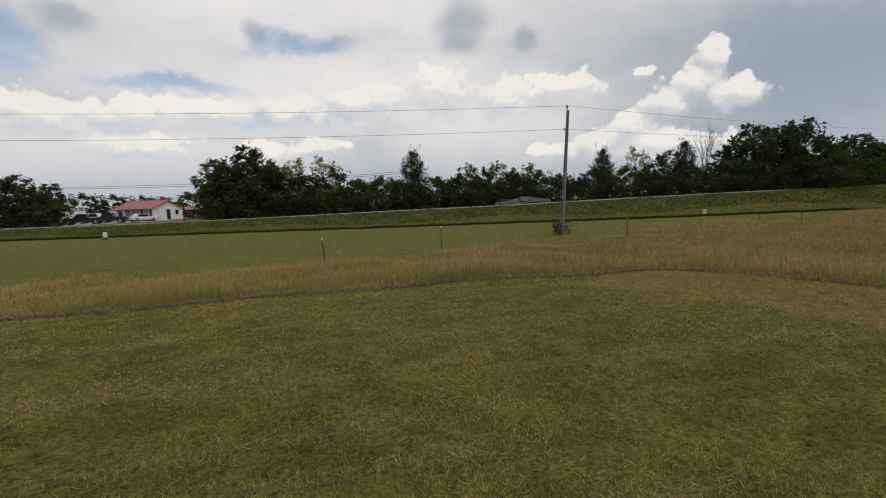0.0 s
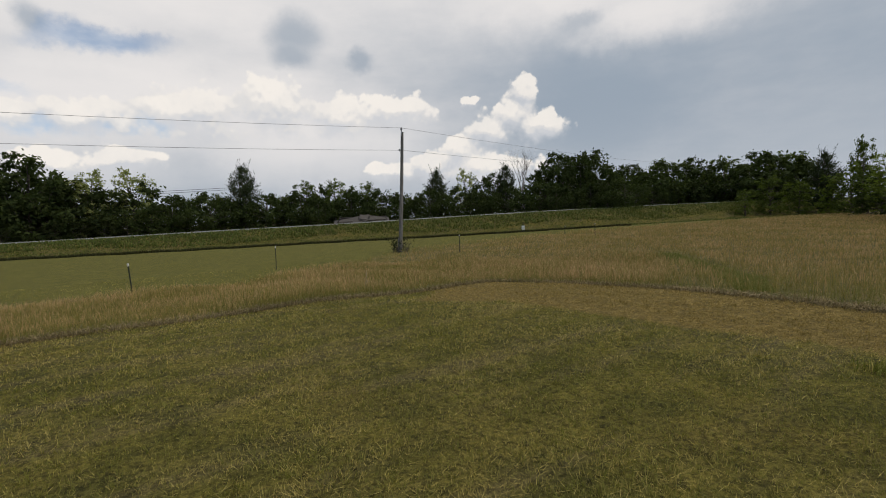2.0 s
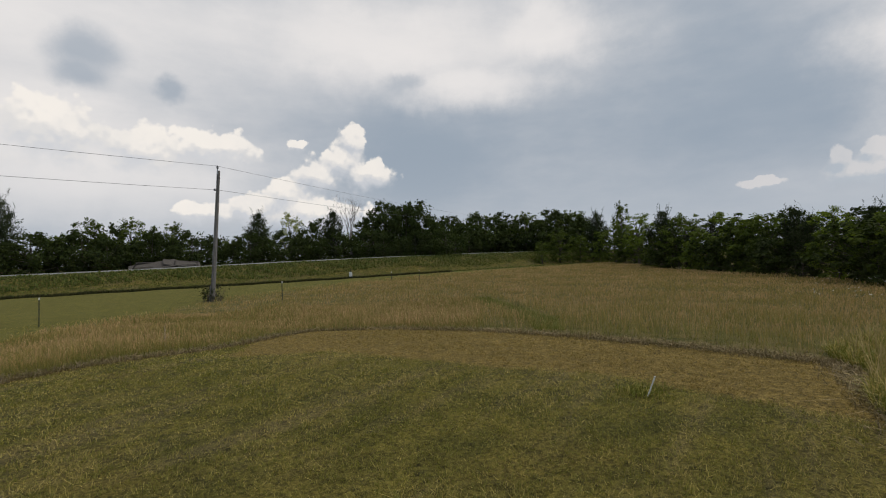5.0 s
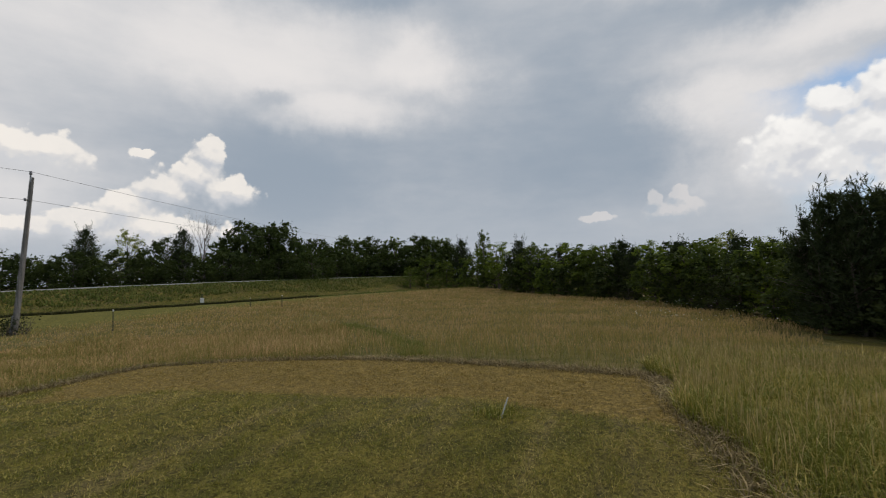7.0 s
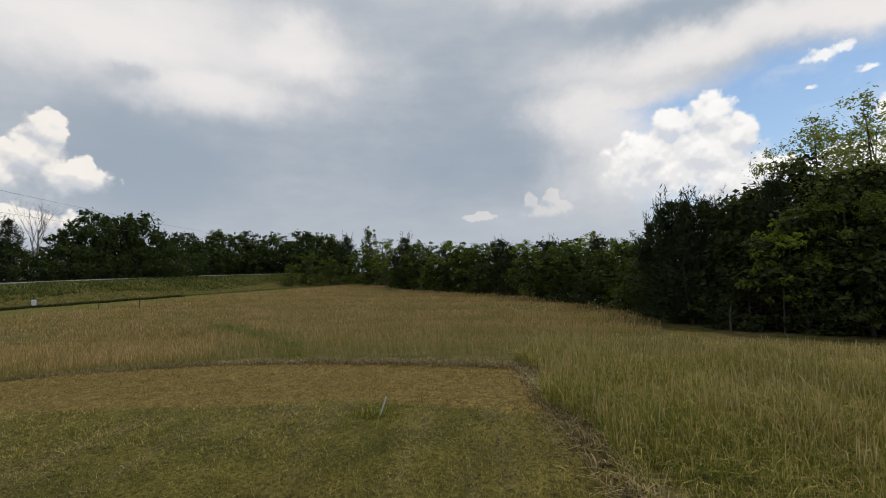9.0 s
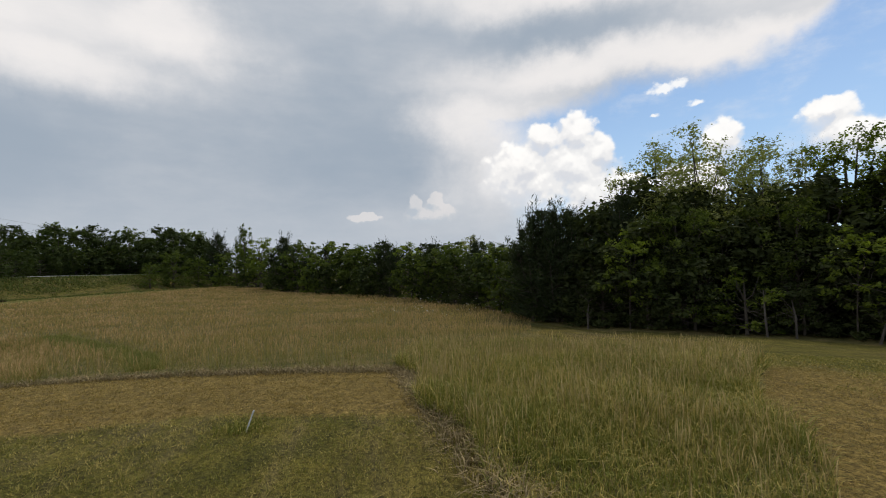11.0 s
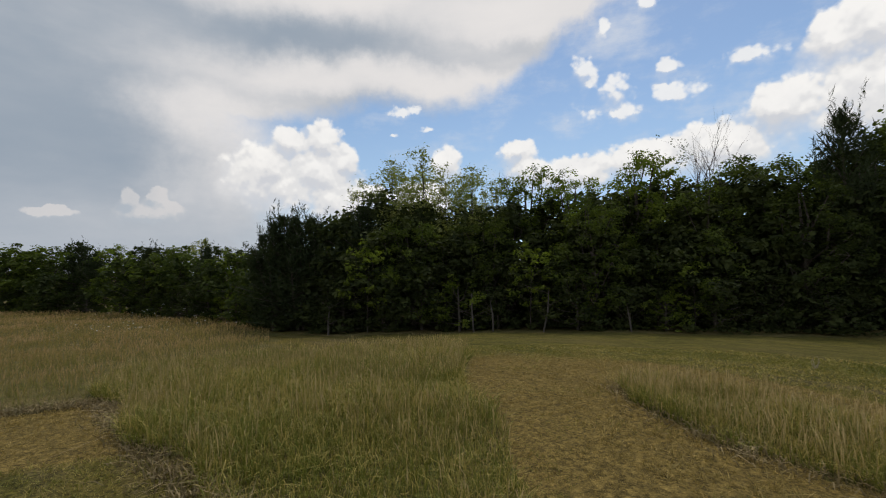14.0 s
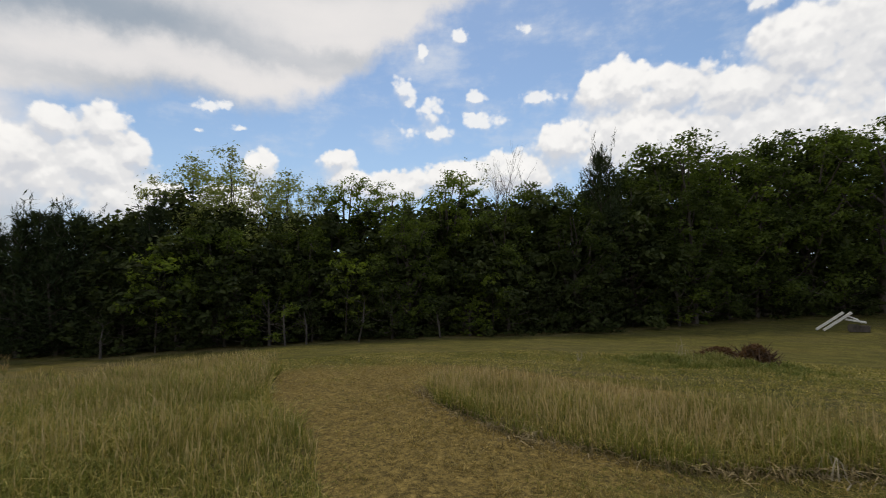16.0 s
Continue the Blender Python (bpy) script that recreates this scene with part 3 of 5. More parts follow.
def make_grass():
    # short turf, in tufts
    x, y, r, g = scatter(135000, 1.7, 13.0, -52, 186, 1.0, 11)
    lush = np.sin(9.0 * x + 3 * np.sin(4.1 * y)) * np.sin(8.3 * y + 2.5 * np.sin(5.3 * x)) + 0.6 * np.sin(2.3 * x + 1.7 * y) * np.sin(1.9 * y - 1.1 * x)
    size = np.repeat(g.uniform(0.5, 1.4, len(x)) * (0.95 + 0.25 * np.clip(lush, -1, 1)), 4)
    x, y = tufts(x, y, g, 4, 0.018)
    r = np.hypot(x, y)
    short = ~(in_tongue(x, y) | in_verge(x, y) | in_field(x, y)) & (r < tree_foot(np.degrees(np.arctan2(x, y))))
    straw = straw_cover(x, y) + g.normal(0, 0.12, len(x)) + 0.2 * np.sin(3 * x + 2 * np.sin(2.2 * y)) > 0.55
    for name, label, mat, mask, h in (("lawn_grass", "short mown olive green lawn grass", LAWN, short & ~straw, 0.052),
                                      ("cut_straw_grass", "freshly cut grass dried to straw", STRAW, short & straw, 0.038)):
        xs, ys, rs, ss = keep(mask, x, y, r, size)
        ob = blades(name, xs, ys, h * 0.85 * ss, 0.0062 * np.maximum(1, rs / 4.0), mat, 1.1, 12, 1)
        tagged(ob, label, "grass", kind="stuff")
    # clippings thrown along the edges of the cut
    g = np.random.default_rng(15)
    t = g.uniform(0, 1, 14000)
    ex = np.r_[t[:5000] * 13.4 - 8, lawn_east(1.4 + 10 * t[5000:9000]), np.interp(t[9000:12000], [0, 0.3, 0.6, 1], [2.6, 3.9, 5.6, 8.4]), np.interp(t[12000:], [0, 0.3, 0.6, 1], [-1.5, 0.3, 1.5, 5.3])]
    ey = np.r_[lawn_north(ex[:5000]), 1.4 + 10 * t[5000:9000], np.interp(ex[9000:12000], [2.6, 3.9, 5.6, 8.4], [-0.75, -0.25, 0.45, 1.4]), np.interp(ex[12000:], [-1.5, 0.3, 1.5, 3.0, 5.3], [-6.5, -5.5, -4.65, -4.35, -5.25])]
    ex, ey = ex + g.normal(0, 0.12, len(ex)), ey + g.normal(0, 0.12, len(ey))
    tagged(blades("grass_clippings", ex, ey, g.uniform(0.03, 0.16, len(ex)), np.full(len(ex), 0.013), CLIPPED, 1.6, 16), "dry grey-brown clippings along the mown edge", "clippings", kind="stuff")
    # rows of cut straw left by the mower
    t, row = g.uniform(0, 1, 16000), g.integers(0, 9, 16000)
    px = np.interp(t, [0, 0.35, 0.7, 1], [-1.0, 1.6, 4.2, 8.6]) + g.normal(0, 0.05, len(t))
    py = np.interp(t, [0, 0.35, 0.7, 1], [-4.6, -3.1, -3.75, -6.2]) - 0.17 * row * np.interp(t, [0, 0.35, 1], [1, 0.9, 1.3]) + g.normal(0, 0.035, len(t)) + 0.06 * np.sin(9 * px)
    clump = np.sin(11 * px + 2 * row) + np.sin(5.3 * px - row) + g.normal(0, 0.5, len(t)) > 0.1
    px, py = keep(clump & ~in_tongue(px, py) & ~in_verge(px, py), px, py)
    qt, qrow = g.uniform(0, 1, 14000), g.integers(0, 8, 14000)
    qy = 1.6 + 8.6 * qt
    qx = lawn_east(qy) - 0.25 - 0.33 * qrow + g.normal(0, 0.05, len(qt)) + 0.08 * np.sin(5 * qy)
    clump = (np.sin(9 * qy + 3 * qrow) + np.sin(4.1 * qy - qrow) + g.normal(0, 0.5, len(qt)) > 0.3) & (straw_cover(qx, qy) > 0.6)
    qx, qy = keep(clump, qx, qy)
    px, py = np.r_[px, qx], np.r_[py, qy]
    tagged(blades("straw_rows", px, py, g.uniform(0.03, 0.09, len(px)), np.full(len(px), 0.011), STRAW, 1.5, 17, 1), "loose rows of cut straw left by the mower", "straw", kind="stuff")
    # the tongue
    g = np.random.default_rng(21)
    x, y = g.uniform(1.9, 11.8, 38000), g.uniform(-5.9, 1.8, 38000)
    size = np.repeat(g.uniform(0.6, 1.15, len(x)) * (0.85 + 0.25 * np.sin(x * 2.3 + np.sin(3 * y)) * np.sin(y * 2.9)), 4)
    x, y = tufts(x, y, g, 4, 0.06)
    x, y, size = keep(in_tongue(x, y), x, y, size)
    r = np.hypot(x, y)
    edge = 0.45 + 0.55 * ramp(x, 2.0, 6.0)
    h = size * g.uniform(0.16, 0.40, len(x)) * edge
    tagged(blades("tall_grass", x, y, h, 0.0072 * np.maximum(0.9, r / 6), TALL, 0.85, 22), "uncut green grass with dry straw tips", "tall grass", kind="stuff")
    x, y = g.uniform(1.9, 11.8, 15000), g.uniform(-5.9, 1.8, 15000)
    x, y = keep(in_tongue(x, y) & (np.sin(1.7 * x + 2 * np.sin(1.3 * y)) + np.sin(2.3 * y) + g.normal(0, 0.8, len(x)) + 0.35 * (x - 6) > -0.4), x, y)
    h = g.uniform(0.26, 0.52, len(x)) * (0.45 + 0.55 * ramp(x, 2.0, 6.0))
    tagged(blades("dry_grass_stalks", x, y, h, np.full(len(x), 0.0072), HEADS, 0.30, 24, 0), "thin pale seed stalks above uncut grass", "tall grass", kind="stuff")
    # the strip by the path
    x, y = g.uniform(-4, 5.6, 80000), g.uniform(-8.2, -4, 80000)
    x, y = keep(in_verge(x, y), x, y)
    h = g.uniform(0.10, 0.33, len(x)) * (0.8 + 0.3 * np.sin(2.7 * x) * np.sin(3.1 * y))
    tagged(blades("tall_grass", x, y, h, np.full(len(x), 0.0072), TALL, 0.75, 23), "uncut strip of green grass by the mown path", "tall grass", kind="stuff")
    x, y = g.uniform(-4, 5.6, 15000), g.uniform(-8.2, -4, 15000)
    x, y = keep(in_verge(x, y), x, y)
    tagged(blades("dry_grass_stalks", x, y, g.uniform(0.18, 0.42, len(x)), np.full(len(x), 0.0075), HEADS, 0.3, 25, 0), "rusty pale seed stalks in the uncut strip", "tall grass", kind="stuff")
    # the field: a green understory near the lawn, and rosy seed heads over all of it
    x, y, r, g = scatter(400000, 8, 110, -60, 95, 0.95, 31)
    x, y, r = keep(in_field(x, y) & ~in_tongue(x, y), x, y, r)
    bearing = np.degrees(np.arctan2(x, y))
    north = ramp(bearing, 36, 16)
    h = g.uniform(0.26, 0.60, len(x)) * (1 - 0.42 * north) * (0.88 + 0.18 * np.sin(0.9 * x + np.sin(0.7 * y)))
    h = h * (1 - 0.28 * ramp(r, 16, 30)) * (0.3 + 0.7 * ramp(bearing, 97.5, 90))
    heads = g.uniform(0, 1, len(x)) < 0.42 + 0.5 * ramp(r, 13, 26)
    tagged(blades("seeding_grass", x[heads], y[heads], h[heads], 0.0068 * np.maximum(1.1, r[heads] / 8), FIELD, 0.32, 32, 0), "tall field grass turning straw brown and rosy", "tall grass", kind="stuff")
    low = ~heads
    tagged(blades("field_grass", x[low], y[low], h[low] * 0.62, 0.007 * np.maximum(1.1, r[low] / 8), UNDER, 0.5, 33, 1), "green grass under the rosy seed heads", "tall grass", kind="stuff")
    # the greener swath pressed into the field
    x, y, r, g = scatter(40000, 11, 26, 42, 57, 1.0, 37)
    track = np.abs(np.interp(r, [9, 13.7, 20, 25], [54, 52.5, 48.5, 44.5]) - np.degrees(np.arctan2(x, y))) < 1.7
    x, y, r = keep(track, x, y, r)
    tagged(blades("swath_grass", x, y, g.uniform(0.08, 0.22, len(x)), 0.008 * np.maximum(1, r / 8), LUSH, 0.6, 38, 1), "lower greener swath through the field grass", "grass", kind="stuff")
    # the strip between the lawn and the neighbouring field
    x, y, r, g = scatter(230000, 7.5, 24, -60, 45, 1.0, 35)
    x, y, r = keep(in_field(x, y) & ~in_tongue(x, y), x, y, r)
    h = g.uniform(0.14, 0.40, len(x)) * (0.8 + 0.3 * np.sin(0.9 * x + np.sin(0.7 * y)))
    heads = g.uniform(0, 1, len(x)) < 0.32
    tagged(blades("seeding_grass", x[heads], y[heads], h[heads] * 1.08, 0.0066 * np.maximum(1.1, r[heads] / 8), FIELD, 0.4, 36, 0), "rough strip of brown seeding grass beside the lawn", "tall grass", kind="stuff")
    tagged(blades("field_grass", x[~heads], y[~heads], h[~heads] * 0.8, 0.007 * np.maximum(1.1, r[~heads] / 8), UNDER, 0.55, 39, 1), "green grass in the strip beside the lawn", "tall grass", kind="stuff")
    # the bank below the road
    g = np.random.default_rng(41)
    x, y = g.uniform(-95, 120, 110000), g.uniform(50.4, 61.3, 110000)
    x, y = keep(in_bank(x, y), x, y)
    clump = np.sin(x * 0.33 + np.sin(y * 0.9)) ** 2 * 0.7 + np.sin(x * 1.3 + y) ** 2 * 0.5 + np.sin(x * 3.1 - 2 * y) ** 2 * 0.3
    h = g.uniform(0.10, 0.60, len(x)) * (0.3 + 0.7 * clump) * (1 - 0.55 * ramp(y, 57.5, 60.8))
    low = (h < 0.10) | (y < 55.2 + 0.8 * np.sin(0.21 * x))
    tagged(blades("bank_weeds", x[~low], y[~low], h[~low], g.uniform(0.06, 0.17, np.sum(~low)), WEED, 0.5, 42, 1), "rank green weeds on the road bank", "weeds", kind="stuff")
    tagged(blades("bank_grass", x[low], y[low], g.uniform(0.1, 0.22, np.sum(low)), np.full(np.sum(low), 0.07), WEED, 0.5, 44, 1), "short yellow-green grass at the bank's foot", "grass", kind="stuff")
    # the rough lip where the far mowing stops, its furrow shade put into dark blades
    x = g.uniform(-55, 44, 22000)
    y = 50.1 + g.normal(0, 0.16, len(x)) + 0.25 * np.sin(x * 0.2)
    tagged(blades("mowing_edge", x, y, g.uniform(0.12, 0.34, len(x)), np.full(len(x), 0.10), LIP, 0.3, 43, 1), "uncut lip at the far mowing edge, its shade painted dark", "weeds", kind="stuff")
    # far mown turf
    x, y, r, g = scatter(40000, 12, 26, -60, 40, 1.0, 51)
    x, y, r = keep(~in_field(x, y) & (y > lawn_north(x) + 2), x, y, r)
    tagged(blades("far_lawn_grass", x, y, g.uniform(0.02, 0.05, len(x)), 0.008 * r / 4, LAWN, 0.9, 52, 1), "short mown grass of the neighbouring field", "grass", kind="stuff")


make_grass()

# ---------------------------------------------------------------- trees


def tube(points, radii, sides=6):
    """A tapering limb along points: vertices and quads."""
    points = np.asarray(points, float)
    verts, quads = [], []
    for i, p in enumerate(points):
        d = points[min(i + 1, len(points) - 1)] - points[max(i - 1, 0)]
        d = d / (np.linalg.norm(d) + 1e-9)
        u = np.cross(d, (1.0, 0.0, 0.0) if abs(d[0]) < 0.8 else (0.0, 1.0, 0.0))
        u /= np.linalg.norm(u)
        v = np.cross(d, u)
        for k in range(sides):
            a = 2 * np.pi * k / sides
            verts.append(p + radii[i] * (math.cos(a) * u + math.sin(a) * v))
    for i in range(len(points) - 1):
        for k in range(sides):
            a, b = i * sides + k, i * sides + (k + 1) % sides
            quads.append((a, b, b + sides, a + sides))
    return verts, quads


def limbs_mesh(name, limbs, mat):
    verts, quads = [], []
    for points, radii, sides in limbs:
        v, q = tube(points, radii, sides)
        quads += [[i + len(verts) for i in f] for f in q]
        verts += v
    return mesh_of(name, verts, quads, mat, True)


def leaf_cards(centre, normal, along, long, wide):
    """Small diamond leaves."""
    along = along - normal * np.sum(along * normal, 1, keepdims=True)
    along /= np.linalg.norm(along, axis=1, keepdims=True) + 1e-9
    side = np.cross(normal, along)
    a, s = along * long[:, None] * 0.5, side * wide[:, None] * 0.5
    lift = normal * (wide * 0.18)[:, None]
    verts = np.stack([centre - a, centre + s + lift, centre + a, centre - s + lift], 1).reshape(-1, 3)
    return verts, np.arange(len(verts)).reshape(-1, 4)


def unit(v):
    return v / (np.linalg.norm(v, axis=1, keepdims=True) + 1e-9)


def broadleaf(seed, high, wide, base, clumps, per, leaf, mat, airy=0.0, trunk=0.16):
    """Trunk with limbs, and a crown of many leafy sprays round a few main boughs, with gaps and a ragged outline."""
    g = np.random.default_rng(seed)
    boughs = 17 + int(wide)
    bu = base + (1 - base) * (np.arange(boughs) + g.uniform(0, 1, boughs)) / boughs
    bt = (bu - base) / (1 - base)
    ba = np.arange(boughs) * 2.4 + g.uniform(0, 0.8, boughs)
    profile = np.interp(bt, [0, 0.15, 0.4, 0.7, 0.9, 1], [0.72, 0.95, 1.0, 0.88, 0.66, 0.35])
    br = wide * profile * g.uniform(0.45, 0.78, boughs)
    bough = np.stack([br * np.cos(ba), br * np.sin(ba), bu * high * 0.9], 1)
    bsize = wide * g.uniform(0.30, 0.50, boughs) * (1 - 0.3 * bt)
    # sprays cluster round the boughs, a few fill the middle
    which = g.integers(0, boughs, clumps)
    out = unit(g.normal(0, 1, (clumps, 3)) + np.array([0, 0, 0.25]))
    centre = bough[which] + out * (bsize[which] * g.uniform(0.15, 1.1, clumps) ** 0.6)[:, None] * np.array([1, 1, 0.85])
    centre[:, 2] = np.clip(centre[:, 2], max(0.1, base * high * 0.8), high * 1.03)
    size = wide * g.uniform(0.07, 0.20, clumps)
    leaf_of = np.repeat(np.arange(clumps), per)
    n = len(leaf_of)
    push = unit(g.normal(0, 1, (n, 3)))
    at = centre[leaf_of] + push * (size[leaf_of] * g.uniform(0, 1, n) ** (0.5 + airy) * g.uniform(0.7, 1.35, n))[:, None] * np.array([1.2, 1.2, 0.75])
    at[:, 2] = np.maximum(at[:, 2], 0.12)
    normal = unit(push * 0.5 + out[leaf_of] * 0.5 + g.normal(0, 0.6, (n, 3)) + np.array([0, 0, 0.5]))
    along = unit(g.normal(0, 1, (n, 3)) + out[leaf_of] * 0.4 + np.array([0, 0, -0.3]))
    verts, faces = leaf_cards(at, normal, along, leaf * g.uniform(0.6, 1.5, n), leaf * g.uniform(0.4, 0.85, n))
    crown = mesh_of("crown", verts, faces, mat)
    lean = g.normal(0, 0.04, 2) * high
    stem = [(0, 0, -0.2), (lean[0] * 0.1, lean[1] * 0.1, high * 0.2), (lean[0] * 0.5, lean[1] * 0.5, high * 0.5), (lean[0], lean[1], high * 0.85)]
    limbs = [(stem, [trunk * 1.25, trunk, trunk * 0.65, trunk * 0.12], 7)]
    for i in range(boughs):
        c = bough[i]
        z0 = min(max(0.12 * high, c[2] * 0.6), 0.8 * high)
        f = z0 / (0.85 * high)
        start = np.array([lean[0] * f, lean[1] * f, z0])
        mid = (start + c) / 2 + np.array([0, 0, -0.05 * high]) + g.normal(0, 0.02 * high, 3)
        limbs.append(([start, mid, c], [trunk * 0.42, trunk * 0.28, trunk * 0.14], 4))
        for j in np.flatnonzero(which == i)[:2]:
            limbs.append(([c, (c + centre[j]) / 2 + g.normal(0, 0.02 * high, 3), centre[j]], [trunk * 0.13, trunk * 0.08, 0.006], 3))
    return limbs_mesh("trunk", limbs, BARK), crown


def cedar(seed, high, wide, base, boughs, per, mat):
    """A pointed evergreen with several leaders: boughs sweep up and out, clothed in narrow sprays."""
    g = np.random.default_rng(seed)
    stems = [(np.zeros(3), 1.0)] + [(np.array([math.cos(a), math.sin(a), 0]) * wide * g.uniform(0.25, 0.5), g.uniform(0.66, 0.92)) for a in np.arange(4) * 1.7 + g.uniform(0, 1)]
    limbs, start, end, level = [], [], [], []
    for foot, share in stems:
        tall = high * share
        limbs.append(([(0, 0, -0.2), foot * 0.6 + np.array([0, 0, tall * 0.4]), foot + np.array([0, 0, tall * 0.97])], [0.10 * share, 0.07 * share, 0.01], 6))
        count = int(boughs * (0.42 if share == 1 else 0.15))
        u = base + (1 - base) * g.uniform(0, 1, count) ** 0.85
        a = g.uniform(0, 2 * np.pi, count)
        t = (u - base) / (1 - base)
        reach = wide * (1.0 if share == 1 else 0.62) * (1 - t) ** 0.9 * (0.62 + 0.38 * np.minimum(1, t * 6)) * g.uniform(0.5, 1.2, count) + 0.10
        rise = g.uniform(0.1, 0.6, count) + 1.1 * t ** 1.5
        for i in range(count):
            o = foot * (0.6 + 0.4 * u[i]) * min(1, u[i] * 2.2) + np.array([0, 0, u[i] * tall * 0.92])
            e = o + np.array([math.cos(a[i]), math.sin(a[i]), rise[i]]) * reach[i]
            start.append(o), end.append(e), level.append(t[i])
            if i % 4 == 0:
                limbs.append(([o, (o + e) / 2 + np.array([0, 0, -0.03]), e], [0.026, 0.016, 0.005], 4))
        for _ in range(max(5, count // 7)):
            lean = np.array([g.normal(0, 0.10), g.normal(0, 0.10), 0]) * wide
            start.append(foot + lean * 0.6 + np.array([0, 0, tall * g.uniform(0.66, 0.84)])), end.append(foot + lean * 1.5 + np.array([0, 0, tall * g.uniform(0.9, 1.08)])), level.append(0.95)
    start, end, level = np.array(start), np.array(end), np.array(level)
    which = np.repeat(np.arange(len(start)), per)
    n = len(which)
    s = g.uniform(0.05, 1.0, n) ** 0.75
    spread = (0.05 + 0.13 * (1 - s)) * (0.30 + 0.70 * (1 - level[which])) * wide / 1.3
    at = start[which] + (end - start)[which] * s[:, None] + g.normal(0, 1, (n, 3)) * spread[:, None]
    at[:, 2] = np.maximum(at[:, 2], 0.1)
    along = unit(unit((end - start)[which]) * 0.8 + np.array([0, 0, 0.35]) + g.normal(0, 0.4, (n, 3)))
    verts, faces = leaf_cards(at, unit(g.normal(0, 1, (n, 3))), along, g.uniform(0.10, 0.28, n) * (1 + 0.5 * level[which]), g.uniform(0.03, 0.075, n) * (1 - 0.45 * level[which]))
    return limbs_mesh("trunk", limbs, BARK), mesh_of("crown", verts, faces, mat)


def bare_tree(seed, high, spread, mat, thick=0.13, depth=5, forks=3, leafy=None):
    """A dead tree: limbs that fork again and again into twigs; leafy: the material of its last leaves on one side."""
    g = np.random.default_rng(seed)
    limbs = []

    def grow(start, way, length, radius, level):
        mid = start + way * length * 0.5 + g.normal(0, 0.04, 3) * length
        end = start + way * length
        tip = radius * (0.62 if level else 0.2)
        limbs.append(([start, mid, end], [radius, (radius + tip) / 2, tip], 6 if level > 2 else 4))
        if level == 0:
            return
        for _ in range(forks if level > 1 else 2):
            turn = unit((way + g.normal(0, spread, 3) + np.array([0, 0, 0.22]))[None])[0]
            begin = start + (end - start) * g.uniform(0.55, 1.0)
            grow(begin, turn, length * g.uniform(0.58, 0.85), tip * g.uniform(0.6, 0.9), level - 1)

    grow(np.array([0, 0, -0.2]), np.array([0.0, 0.0, 1.0]), high * 0.36, thick, depth)
    branches = limbs_mesh("branches", limbs, mat)
    if leafy is None:
        return branches, None
    tips = np.array([points[-1] for points, radii, sides in limbs if radii[-1] < 0.012])
    tips = tips[tips[:, 0] < -0.05 * high]
    at = np.repeat(tips, 3, 0) + g.normal(0, 0.12, (3 * len(tips), 3))
    n = len(at)
    verts, faces = leaf_cards(at, unit(g.normal(0, 1, (n, 3))), unit(g.normal(0, 1, (n, 3))), g.uniform(0.08, 0.17, n), g.uniform(0.05, 0.09, n))
    return branches, mesh_of("crown", verts, faces, leafy)


PROTOS = {}


def plant(kind, bearing, far, top=None, label="", category="tree", group="", high=None, fat=1.0, spin=None):
    """Set one tree of a kind on the land at a bearing and distance; top: the elevation of its top from the eye, in degrees."""
    make, own_high, name = KINDS[kind]
    x, y, z = on_land(bearing, far)
    if top is not None:
        high = 1.6 + far * math.tan(radians(top + (0.3 if far > 40 or bearing > 156 else 0.0))) - z
    s = high / own_high
    turn = spin if spin is not None else (bearing * 37.0 + far * 11.0) % 360
    m = pose(x, y, z, 0, 0, turn) @ Matrix.Diagonal((s * fat, s * fat, s, 1))
    if kind not in PROTOS:
        ob = new(name)
        for part_name, me in zip(("trunk", "crown"), make()):
            if me:
                child = new(part_name, me)
                child.parent = ob
        PROTOS[kind] = ob
    else:
        ob = copy_thing(PROTOS[kind], Matrix())
    ob.matrix_basis = m
    ob.name = name
    return tagged(ob, label, category, group)


